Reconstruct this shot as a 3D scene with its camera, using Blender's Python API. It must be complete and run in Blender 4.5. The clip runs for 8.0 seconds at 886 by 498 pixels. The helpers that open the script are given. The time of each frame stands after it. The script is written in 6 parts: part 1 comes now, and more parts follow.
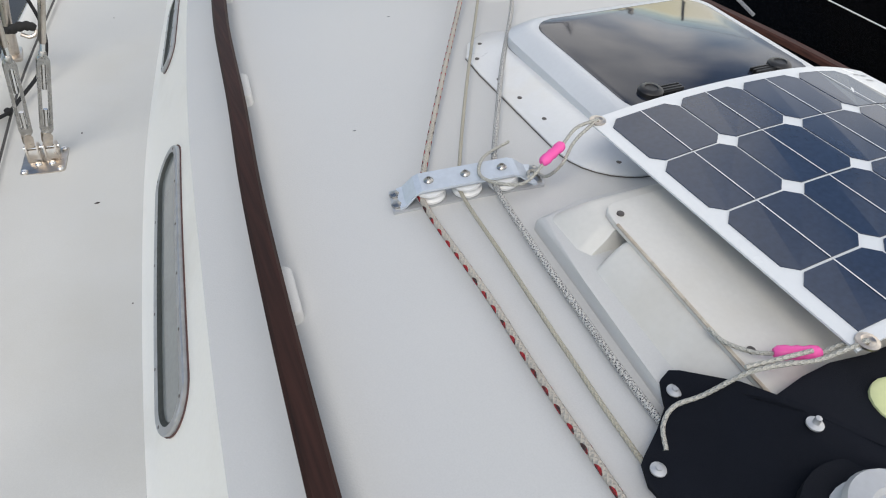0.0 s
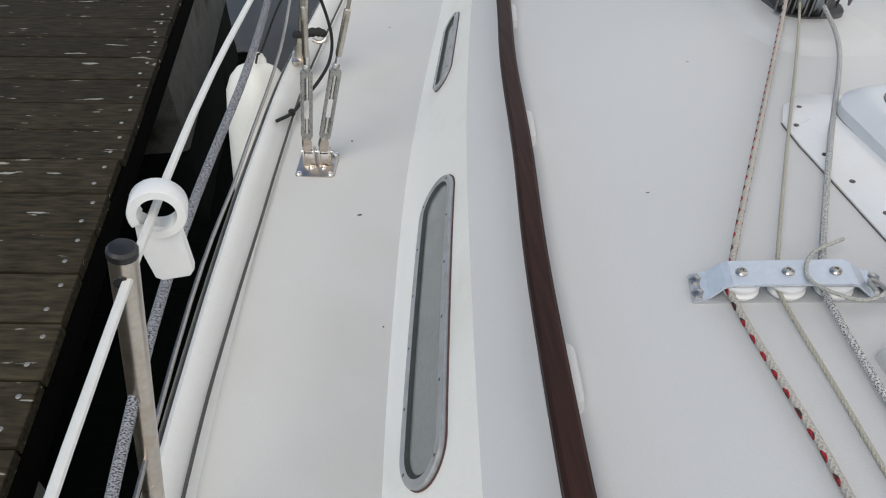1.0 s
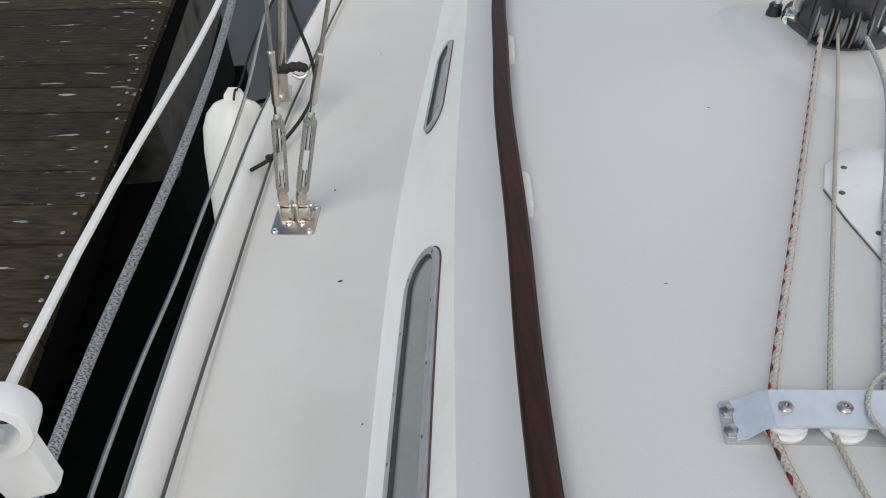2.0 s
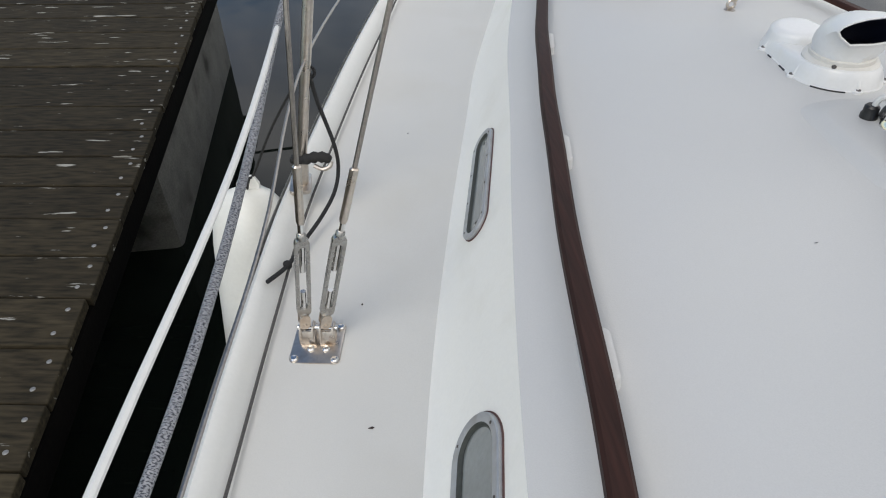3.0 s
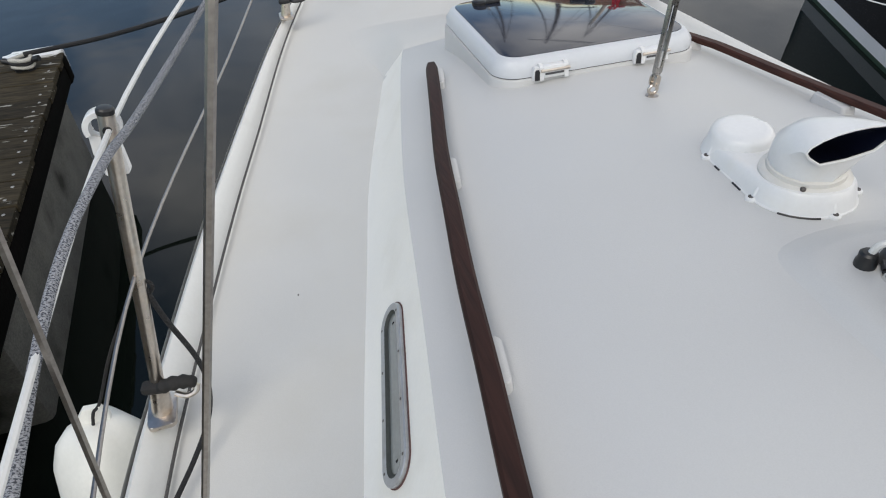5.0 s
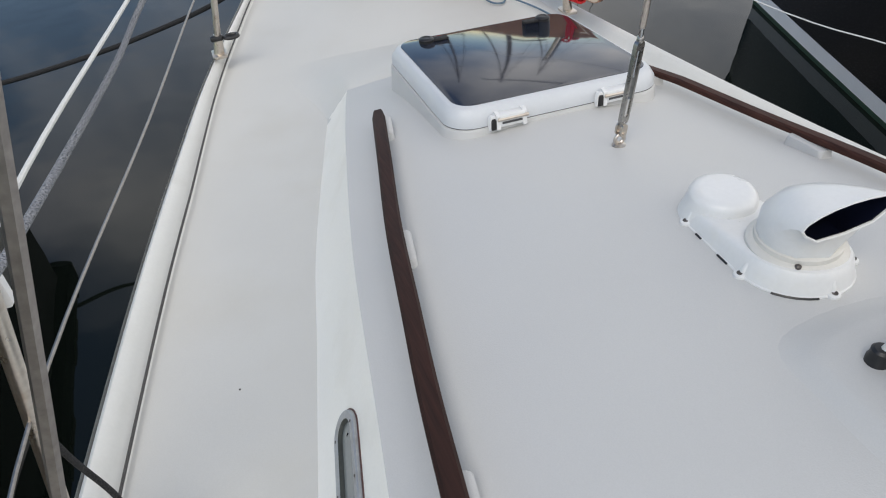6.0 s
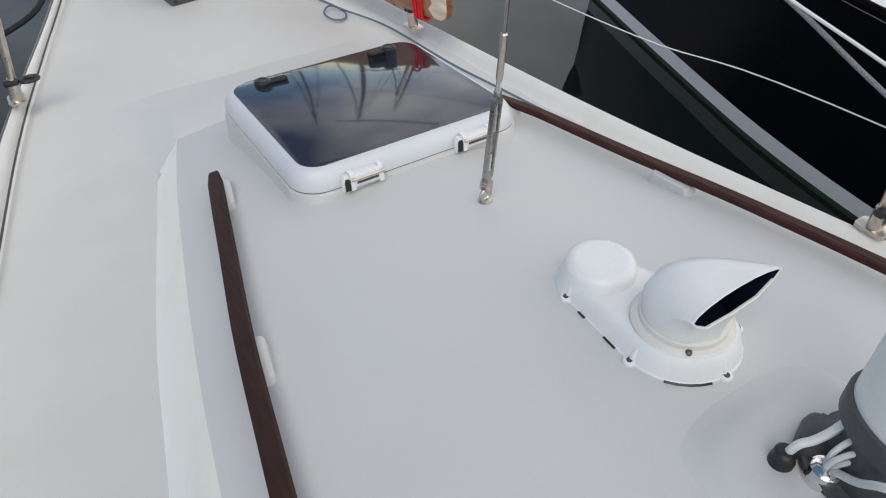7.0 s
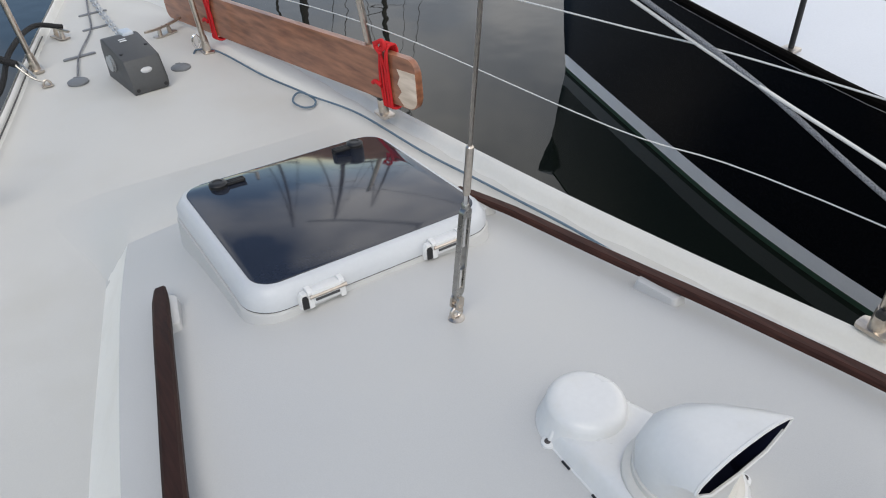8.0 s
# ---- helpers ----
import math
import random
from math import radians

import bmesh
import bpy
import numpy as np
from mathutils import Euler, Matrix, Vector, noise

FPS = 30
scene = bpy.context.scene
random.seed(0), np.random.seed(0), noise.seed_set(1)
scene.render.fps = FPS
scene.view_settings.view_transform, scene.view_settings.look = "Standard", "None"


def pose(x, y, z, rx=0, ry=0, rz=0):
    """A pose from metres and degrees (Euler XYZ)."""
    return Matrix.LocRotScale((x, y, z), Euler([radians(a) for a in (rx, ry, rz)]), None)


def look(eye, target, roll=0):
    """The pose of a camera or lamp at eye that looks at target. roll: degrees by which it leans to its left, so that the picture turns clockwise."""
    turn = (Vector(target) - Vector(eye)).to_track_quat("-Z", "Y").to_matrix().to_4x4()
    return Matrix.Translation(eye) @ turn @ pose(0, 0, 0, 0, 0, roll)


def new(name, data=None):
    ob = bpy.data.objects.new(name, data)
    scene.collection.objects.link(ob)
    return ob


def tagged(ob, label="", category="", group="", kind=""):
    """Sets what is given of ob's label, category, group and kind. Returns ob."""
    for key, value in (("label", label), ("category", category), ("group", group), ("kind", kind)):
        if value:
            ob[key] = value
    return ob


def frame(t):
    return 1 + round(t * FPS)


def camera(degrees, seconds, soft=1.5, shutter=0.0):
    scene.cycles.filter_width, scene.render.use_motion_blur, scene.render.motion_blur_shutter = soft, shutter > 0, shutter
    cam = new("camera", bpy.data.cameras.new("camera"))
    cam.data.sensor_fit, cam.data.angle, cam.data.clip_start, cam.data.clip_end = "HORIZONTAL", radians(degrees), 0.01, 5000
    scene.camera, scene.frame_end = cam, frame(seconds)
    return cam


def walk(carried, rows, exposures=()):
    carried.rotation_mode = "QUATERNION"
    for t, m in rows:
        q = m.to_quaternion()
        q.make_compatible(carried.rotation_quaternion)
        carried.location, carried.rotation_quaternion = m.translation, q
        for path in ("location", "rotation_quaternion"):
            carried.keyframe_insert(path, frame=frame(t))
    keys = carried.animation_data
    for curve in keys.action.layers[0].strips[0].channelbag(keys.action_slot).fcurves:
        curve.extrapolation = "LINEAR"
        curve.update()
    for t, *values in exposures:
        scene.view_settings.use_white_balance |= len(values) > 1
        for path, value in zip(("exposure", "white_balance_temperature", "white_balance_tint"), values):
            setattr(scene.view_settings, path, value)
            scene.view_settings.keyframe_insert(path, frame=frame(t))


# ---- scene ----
cam = camera(65.2, 8.0, soft=1.1)
PATH = [
    (0, (-0.886, -2.143, 1.088), (-0.218, -0.825, -0.259), 4.0),
    (0.5, (-0.96, -2.079, 1.087), (-0.463, -0.703, -0.277), 4.2),
    (1, (-1.002, -1.962, 1.092), (-0.839, -0.495, -0.258), 0.0),
    (1.2, (-0.998, -1.906, 1.084), (-0.927, -0.426, -0.26), -1.6),
    (2.3, (-0.907, -1.642, 1.083), (-0.772, -0.186, -0.281), -2.3),
    (2.5, (-0.912, -1.580, 1.098), (-0.785, -0.120, -0.263), -2.8),
    (3, (-0.98, -1.409, 1.097), (-0.858, 0.106, -0.204), -1.5),
    (3.5, (-0.965, -1.313, 1.114), (-0.785, 0.23, -0.146), -1.3),
    (4, (-0.904, -1.135, 1.114), (-0.684, 0.396, -0.155), -1.3),
    (4.5, (-0.876, -1.023, 1.105), (-0.62, 0.48, -0.188), -1.3),
    (5, (-0.85, -0.887, 1.151), (-0.513, 0.613, -0.128), -5.0),
    (5.2, (-0.845, -0.853, 1.15), (-0.43, 0.641, -0.114), -4.6),
    (6.5, (-0.705, -0.53, 1.191), (-0.219, 0.895, -0.125), -5.3),
    (7, (-0.65, -0.436, 1.219), (0.122, 0.839, -0.114), -1.8),
    (7.5, (-0.631, -0.421, 1.252), (0.295, 0.816, -0.018), -0.8),
    (8, (-0.519, -0.301, 1.22), (0.354, 1.043, 0.023), -1.9),
]
walk(cam, [(t, look(eye, target, roll)) for t, eye, target, roll in PATH], exposures=[(0, 0.10, 7020, 10), (0.5, 0.10, 7040, 10), (1.2, -0.04, 7040, 10), (3.5, 0.03, 6960, 10), (6.5, 0.0, 6930, 10), (8, -0.03, 6900, 10)])

# ---- light ----
world = bpy.data.worlds.new("sky")
scene.world = world
world.use_nodes = True
wn, wl = world.node_tree.nodes, world.node_tree.links
sky = wn.new("ShaderNodeTexSky")
sky.sky_type, sky.sun_disc = "NISHITA", False
sky.sun_elevation, sky.sun_rotation = radians(48), radians(200)
sky.air_density, sky.dust_density, sky.ozone_density = 1.0, 0.1, 2.4
clouds = wn.new("ShaderNodeTexNoise")
clouds.inputs["Scale"].default_value, clouds.inputs["Detail"].default_value = 1.9, 5.0
cloud_ramp = wn.new("ShaderNodeValToRGB")
cloud_ramp.color_ramp.elements[0].position, cloud_ramp.color_ramp.elements[1].position = 0.365, 0.575
cloud_mix = wn.new("ShaderNodeMixRGB")
cloud_mix.inputs[2].default_value = (9.9, 10.15, 10.7, 1)
sky_co, ahead, clearing = wn.new("ShaderNodeTexCoord"), wn.new("ShaderNodeVectorMath"), wn.new("ShaderNodeMath")
ahead.operation, ahead.inputs[1].default_value = "DOT_PRODUCT", (-0.80, 0.60, 0.40)
clearing.operation, clearing.inputs[1].default_value = "MULTIPLY_ADD", -0.26  # the overcast breaks up ahead
wl.new(sky_co.outputs["Generated"], clouds.inputs["Vector"])
wl.new(sky_co.outputs["Generated"], ahead.inputs[0])
wl.new(ahead.outputs["Value"], clearing.inputs[0])
wl.new(clouds.outputs["Fac"], clearing.inputs[2])
wl.new(clearing.outputs[0], cloud_ramp.inputs["Fac"])
wl.new(cloud_ramp.outputs["Color"], cloud_mix.inputs[0])
wl.new(sky.outputs["Color"], cloud_mix.inputs[1])
wl.new(cloud_mix.outputs["Color"], wn["Background"].inputs["Color"])
wn["Background"].inputs["Strength"].default_value = 0.147
sun = new("sun", bpy.data.lights.new("sun", "SUN"))
sun.data.energy, sun.data.angle, sun.data.color = 1.34, radians(35), (1.0, 0.965, 0.90)
sun.matrix_world = look((0, 0, 20), (9.0, 9.0, 2.0))


# ---- materials ----
def material(name, colour, rough=0.5, metal=0.0, vary=0.06, scale=6.0, bump=0.0, fine=120.0, stain=None, coat=0.0, ior=1.5, spec=0.5):
    m = bpy.data.materials.new(name)
    m.use_nodes = True
    n, l = m.node_tree.nodes, m.node_tree.links
    b = n["Principled BSDF"]
    b.inputs["Roughness"].default_value, b.inputs["Metallic"].default_value = rough, metal
    b.inputs["Coat Weight"].default_value, b.inputs["IOR"].default_value = coat, ior
    b.inputs["Specular IOR Level"].default_value = spec
    co = n.new("ShaderNodeTexCoord")
    big, small = n.new("ShaderNodeTexNoise"), n.new("ShaderNodeTexNoise")
    big.inputs["Scale"].default_value, big.inputs["Detail"].default_value = scale, 5.0
    small.inputs["Scale"].default_value, small.inputs["Detail"].default_value = fine, 3.0
    l.new(co.outputs["Object"], big.inputs["Vector"])
    l.new(co.outputs["Object"], small.inputs["Vector"])
    add = n.new("ShaderNodeMath")
    add.operation = "ADD"
    l.new(big.outputs["Fac"], add.inputs[0])
    l.new(small.outputs["Fac"], add.inputs[1])
    ramp = n.new("ShaderNodeMapRange")
    ramp.inputs["From Min"].default_value, ramp.inputs["From Max"].default_value = 0.6, 1.4
    ramp.inputs["To Min"].default_value, ramp.inputs["To Max"].default_value = 1 - vary, 1 + vary
    l.new(add.outputs[0], ramp.inputs["Value"])
    hsv = n.new("ShaderNodeHueSaturation")
    hsv.inputs["Color"].default_value = (*colour, 1)
    l.new(ramp.outputs[0], hsv.inputs["Value"])
    last = hsv.outputs["Color"]
    if stain:
        tone, amount, size = stain
        spots = n.new("ShaderNodeTexNoise")
        spots.inputs["Scale"].default_value, spots.inputs["Detail"].default_value = size, 8.0
        l.new(co.outputs["Object"], spots.inputs["Vector"])
        cut = n.new("ShaderNodeMapRange")
        cut.inputs["From Min"].default_value, cut.inputs["From Max"].default_value = 0.52, 0.75
        cut.inputs["To Max"].default_value = amount
        l.new(spots.outputs["Fac"], cut.inputs["Value"])
        mix = n.new("ShaderNodeMixRGB")
        mix.inputs[2].default_value = (*tone, 1)
        l.new(cut.outputs[0], mix.inputs[0])
        l.new(last, mix.inputs[1])
        last = mix.outputs["Color"]
    l.new(last, b.inputs["Base Color"])
    rr = n.new("ShaderNodeMapRange")
    rr.inputs["To Min"].default_value, rr.inputs["To Max"].default_value = max(rough - 0.08, 0.02), min(rough + 0.08, 1)
    l.new(big.outputs["Fac"], rr.inputs["Value"])
    l.new(rr.outputs[0], b.inputs["Roughness"])
    if bump:
        bp = n.new("ShaderNodeBump")
        bp.inputs["Strength"].default_value, bp.inputs["Distance"].default_value = bump, 0.002
        l.new(small.outputs["Fac"], bp.inputs["Height"])
        l.new(bp.outputs[0], b.inputs["Normal"])
    return m


def rope_material(name, base, fleck, density, pitch=0.05, rough=0.85, tracer=False):
    """Braided rope: strands across the length, flecks or a tracer of a second colour. Uses the tube's own UV, v in metres."""
    m = bpy.data.materials.new(name)
    m.use_nodes = True
    n, l = m.node_tree.nodes, m.node_tree.links
    b = n["Principled BSDF"]
    b.inputs["Roughness"].default_value = rough
    uv = n.new("ShaderNodeUVMap")
    sep = n.new("ShaderNodeSeparateXYZ")
    l.new(uv.outputs[0], sep.inputs[0])

    def wave(turns, per_metre):
        a, c = n.new("ShaderNodeMath"), n.new("ShaderNodeMath")
        a.operation, c.operation = "MULTIPLY", "MULTIPLY_ADD"
        a.inputs[1].default_value, c.inputs[1].default_value = turns * 2 * math.pi, per_metre * 2 * math.pi
        l.new(sep.outputs[0], a.inputs[0])
        l.new(sep.outputs[1], c.inputs[0])
        l.new(a.outputs[0], c.inputs[2])
        s = n.new("ShaderNodeMath")
        s.operation = "SINE"
        l.new(c.outputs[0], s.inputs[0])
        return s.outputs[0]

    one, two = wave(4, 110), wave(-4, 110)
    braid = n.new("ShaderNodeMath")
    braid.operation = "MAXIMUM"
    l.new(one, braid.inputs[0])
    l.new(two, braid.inputs[1])
    if tracer:
        pa, pb = wave(1, 1 / pitch), wave(-1, 1 / pitch)
        flecks = n.new("ShaderNodeMath")
        flecks.operation = "MULTIPLY"
        l.new(pa, flecks.inputs[0])
        l.new(pb, flecks.inputs[1])
        source = flecks.outputs[0]
        lo, hi = density, density + 0.10
    else:
        noise_tex = n.new("ShaderNodeTexNoise")
        scale = n.new("ShaderNodeVectorMath")
        scale.operation = "MULTIPLY"
        scale.inputs[1].default_value = (13, 640, 1)
        l.new(uv.outputs[0], scale.inputs[0])
        l.new(scale.outputs[0], noise_tex.inputs["Vector"])
        noise_tex.inputs["Scale"].default_value = 1.0
        source = noise_tex.outputs["Fac"]
        lo, hi = density, density + 0.06
    cut = n.new("ShaderNodeMapRange")
    cut.inputs["From Min"].default_value, cut.inputs["From Max"].default_value = lo, hi
    l.new(source, cut.inputs["Value"])
    mix = n.new("ShaderNodeMixRGB")
    mix.inputs[1].default_value, mix.inputs[2].default_value = (*base, 1), (*fleck, 1)
    l.new(cut.outputs[0], mix.inputs[0])
    if tracer:
        pick = n.new("ShaderNodeTexNoise")
        pv = n.new("ShaderNodeVectorMath")
        pv.operation = "MULTIPLY"
        pv.inputs[1].default_value = (1.5, 38, 1)
        l.new(uv.outputs[0], pv.inputs[0])
        l.new(pv.outputs[0], pick.inputs["Vector"])
        pick.inputs["Scale"].default_value = 1.0
        pr = n.new("ShaderNodeMapRange")
        pr.inputs["From Min"].default_value, pr.inputs["From Max"].default_value = 0.50, 0.56
        l.new(pick.outputs["Fac"], pr.inputs["Value"])
        two_tone = n.new("ShaderNodeMixRGB")
        two_tone.inputs[1].default_value, two_tone.inputs[2].default_value = (*fleck, 1), (0.05, 0.025, 0.025, 1)
        l.new(pr.outputs[0], two_tone.inputs[0])
        l.new(two_tone.outputs[0], mix.inputs[2])
    dirt = n.new("ShaderNodeTexNoise")
    dirt.inputs["Scale"].default_value = 9.0
    hsv = n.new("ShaderNodeHueSaturation")
    dr = n.new("ShaderNodeMapRange")
    dr.inputs["To Min"].default_value, dr.inputs["To Max"].default_value = 0.75, 1.15
    l.new(dirt.outputs["Fac"], dr.inputs["Value"])
    l.new(dr.outputs[0], hsv.inputs["Value"])
    l.new(mix.outputs[0], hsv.inputs["Color"])
    l.new(hsv.outputs[0], b.inputs["Base Color"])
    bp = n.new("ShaderNodeBump")
    bp.inputs["Strength"].default_value, bp.inputs["Distance"].default_value = 0.6, 0.002
    l.new(braid.outputs[0], bp.inputs["Height"])
    l.new(bp.outputs[0], b.inputs["Normal"])
    return m


def wood_material(name, dark, light, rough=0.45, along=(30, 1.2, 30), coat=0.0, worn=0.0, spec=0.5):
    m = bpy.data.materials.new(name)
    m.use_nodes = True
    n, l = m.node_tree.nodes, m.node_tree.links
    b = n["Principled BSDF"]
    b.inputs["Roughness"].default_value, b.inputs["Coat Weight"].default_value = rough, coat
    b.inputs["Specular IOR Level"].default_value = spec
    co, mp = n.new("ShaderNodeTexCoord"), n.new("ShaderNodeVectorMath")
    mp.operation = "MULTIPLY"
    mp.inputs[1].default_value = along
    l.new(co.outputs["Object"], mp.inputs[0])
    info = n.new("ShaderNodeObjectInfo")
    shift = n.new("ShaderNodeVectorMath")
    shift.operation = "ADD"
    l.new(mp.outputs[0], shift.inputs[0])
    times = n.new("ShaderNodeMath")
    times.operation = "MULTIPLY"
    times.inputs[1].default_value = 57.0
    l.new(info.outputs["Random"], times.inputs[0])
    l.new(times.outputs[0], shift.inputs[1])
    grain = n.new("ShaderNodeTexNoise")
    grain.inputs["Scale"].default_value, grain.inputs["Detail"].default_value = 3.0, 8.0
    l.new(shift.outputs[0], grain.inputs["Vector"])
    ramp = n.new("ShaderNodeValToRGB")
    ramp.color_ramp.elements[0].position, ramp.color_ramp.elements[1].position = 0.3, 0.72
    ramp.color_ramp.elements[0].color, ramp.color_ramp.elements[1].color = (*dark, 1), (*light, 1)
    l.new(grain.outputs["Fac"], ramp.inputs["Fac"])
    tone = n.new("ShaderNodeHueSaturation")
    tr = n.new("ShaderNodeMapRange")
    tr.inputs["To Min"].default_value, tr.inputs["To Max"].default_value = 0.7, 1.3
    l.new(info.outputs["Random"], tr.inputs["Value"])
    l.new(tr.outputs[0], tone.inputs["Value"])
    l.new(ramp.outputs[0], tone.inputs["Color"])
    last = tone.outputs["Color"]
    if worn:
        patch = n.new("ShaderNodeTexNoise")
        patch.inputs["Scale"].default_value, patch.inputs["Detail"].default_value = 1.6, 7.0
        l.new(shift.outputs[0], patch.inputs["Vector"])
        cut = n.new("ShaderNodeMapRange")
        cut.inputs["From Min"].default_value, cut.inputs["From Max"].default_value = 0.655, 0.685
        cut.inputs["To Max"].default_value = worn
        l.new(patch.outputs["Fac"], cut.inputs["Value"])
        mix = n.new("ShaderNodeMixRGB")
        mix.inputs[2].default_value = (0.36, 0.35, 0.31, 1)
        l.new(cut.outputs[0], mix.inputs[0])
        l.new(last, mix.inputs[1])
        last = mix.outputs["Color"]
    l.new(last, b.inputs["Base Color"])
    bp = n.new("ShaderNodeBump")
    bp.inputs["Strength"].default_value, bp.inputs["Distance"].default_value = 0.5, 0.002
    l.new(grain.outputs["Fac"], bp.inputs["Height"])
    l.new(bp.outputs[0], b.inputs["Normal"])
    return m


GEL = material("deck_paint", (0.585, 0.578, 0.546), 0.55, vary=0.05, scale=2.2, bump=0.15, fine=420, stain=((0.50, 0.475, 0.41), 0.35, 2.4))
ROOF = material("coachroof_paint", (0.525, 0.525, 0.515), 0.5, vary=0.045, scale=1.8, bump=0.15, fine=420, stain=((0.53, 0.52, 0.49), 0.4, 1.7))
CREAM = material("cream_gelcoat", (0.86, 0.84, 0.775), 0.32, vary=0.03, scale=3.0, stain=((0.6, 0.56, 0.46), 0.3, 5.0))
TOE = material("white_gunwale", (0.70, 0.695, 0.66), 0.4, vary=0.03, scale=4.0, stain=((0.52, 0.50, 0.44), 0.3, 7.0))
WHITE = material("white_plastic", (0.70, 0.705, 0.70), 0.3, vary=0.03, scale=8.0, stain=((0.62, 0.58, 0.48), 0.25, 14.0))
HULL = material("white_topsides", (0.72, 0.71, 0.68), 0.25, vary=0.04)
FRAME = material("painted_aluminium", (0.56, 0.58, 0.60), 0.35, vary=0.03, scale=10)
STEEL = material("stainless_steel", (0.58, 0.525, 0.465), 0.30, 1.0, vary=0.12, scale=30, stain=((0.35, 0.22, 0.12), 0.35, 40.0))
BRIGHT = material("polished_steel", (0.72, 0.71, 0.69), 0.12, 1.0, vary=0.08, scale=40)
# darker mottled steel: reflections of dark surroundings are put into its colour
TURN = material("dark_reflection_steel", (0.40, 0.39, 0.37), 0.28, 1.0, vary=0.2, scale=60, stain=((0.16, 0.14, 0.12), 0.5, 60.0))
ALLOY = material("anodised_alloy", (0.50, 0.51, 0.52), 0.45, 0.6, vary=0.06, scale=20)
PORTLIGHT = material("grey_alloy_frame", (0.42, 0.43, 0.44), 0.4, 0.55, vary=0.12, scale=40, stain=((0.25, 0.22, 0.19), 0.5, 30.0))
BRACKET = material("blue_grey_alloy", (0.55, 0.60, 0.66), 0.4, 0.35, vary=0.08, scale=40)
MAST_GREY = material("mast_alloy", (0.74, 0.745, 0.725), 0.5, 0.1, vary=0.05, scale=8)
BLACK = material("black_plastic", (0.012, 0.012, 0.013), 0.4, vary=0.2, scale=30)
DARK_GREY = material("dark_grey_casting", (0.055, 0.055, 0.058), 0.5, vary=0.2, scale=30, bump=0.2)
CHEEK = material("dull_alloy", (0.15, 0.15, 0.145), 0.45, 0.4, vary=0.15, scale=40, stain=((0.05, 0.05, 0.05), 0.5, 30.0))
WINDLASS = material("windlass_grey", (0.07, 0.072, 0.074), 0.5, vary=0.1, scale=20, bump=0.1)
GASKET_SHADE = material("shaded_gasket", (0.045, 0.050, 0.044), 0.8, vary=0.3, scale=25)
RUBBER = material("black_rubber", (0.014, 0.013, 0.012), 0.8, vary=0.25, scale=12, bump=0.3)
NAVY = material("navy_canvas", (0.005, 0.0065, 0.011), 0.9, spec=0.2, vary=0.2, scale=14, bump=0.5, fine=900)
PINK = material("pink_plastic", (0.85, 0.10, 0.38), 0.45, vary=0.05)
RED = material("red_webbing", (0.55, 0.008, 0.012), 0.75, vary=0.12, scale=20, bump=0.4, fine=500)
GREY_DISC = material("grey_plastic", (0.17, 0.18, 0.19), 0.5, vary=0.1, scale=20)
YELLOW = material("pale_yellow_plastic", (0.65, 0.68, 0.35), 0.4, vary=0.06)
FENDER = material("white_vinyl", (0.74, 0.73, 0.67), 0.4, vary=0.04, scale=6, stain=((0.5, 0.47, 0.38), 0.3, 6.0))
TINT = material("tinted_acrylic", (0.018, 0.022, 0.034), 0.04, vary=0.2, scale=3, ior=1.62)
PANE = material("grey_acrylic", (0.22, 0.235, 0.225), 0.12, vary=0.12, scale=5, stain=((0.12, 0.12, 0.11), 0.5, 6.0))
CELL = material("solar_cell", (0.022, 0.036, 0.068), 0.10, vary=0.25, scale=4, ior=1.55)
PANEL_WHITE = material("panel_laminate", (0.68, 0.70, 0.71), 0.25, vary=0.02)
NB_HULL = material("black_topsides", (0.004, 0.004, 0.005), 0.12, vary=0.2, scale=2)
NB_STRIPE = material("white_boot_stripe", (0.88, 0.89, 0.90), 0.35, vary=0.05)
NB_GREEN = material("green_antifouling", (0.02, 0.05, 0.03), 0.6, vary=0.3, scale=8)
NB_DECK = material("neighbour_deck_paint", (0.72, 0.74, 0.77), 0.5, vary=0.04, scale=2)
CONCRETE = material("pontoon_concrete", (0.13, 0.125, 0.108), 0.9, vary=0.4, scale=9, bump=0.7, stain=((0.018, 0.016, 0.010), 0.97, 4.5))
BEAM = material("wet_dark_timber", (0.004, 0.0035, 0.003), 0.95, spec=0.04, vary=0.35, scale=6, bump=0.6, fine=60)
SCREW = material("screw_head", (0.11, 0.10, 0.095), 0.4, 0.7, vary=0.2, scale=80)
SEALANT = material("grey_sealant", (0.10, 0.09, 0.08), 0.8, vary=0.3, scale=30)
GARAGE = material("off_white_gelcoat", (0.62, 0.605, 0.565), 0.4, vary=0.04, scale=4.0, stain=((0.50, 0.46, 0.38), 0.4, 6.0))
SPECK = material("dark_debris", (0.03, 0.018, 0.015), 0.8, vary=0.2)
TEAK = wood_material("dark_stained_teak", (0.021, 0.0085, 0.006), (0.046, 0.0175, 0.0125), 0.6, (40, 2, 40), spec=0.22)
TEAK_WORN = wood_material("worn_teak", (0.023, 0.0088, 0.0062), (0.055, 0.0205, 0.014), 0.6, (40, 2, 40), spec=0.22)
BOARD = wood_material("varnished_board", (0.13, 0.048, 0.024), (0.32, 0.135, 0.072), 0.4, (14, 1.0, 14), coat=0.3)
BARE = wood_material("bare_wood", (0.42, 0.33, 0.25), (0.66, 0.56, 0.46), 0.6, (14, 1.0, 14))
PLANK = wood_material("weathered_plank", (0.0125, 0.0102, 0.0056), (0.051, 0.040, 0.023), 0.85, (4.2, 26, 26), worn=0.8, spec=0.2)
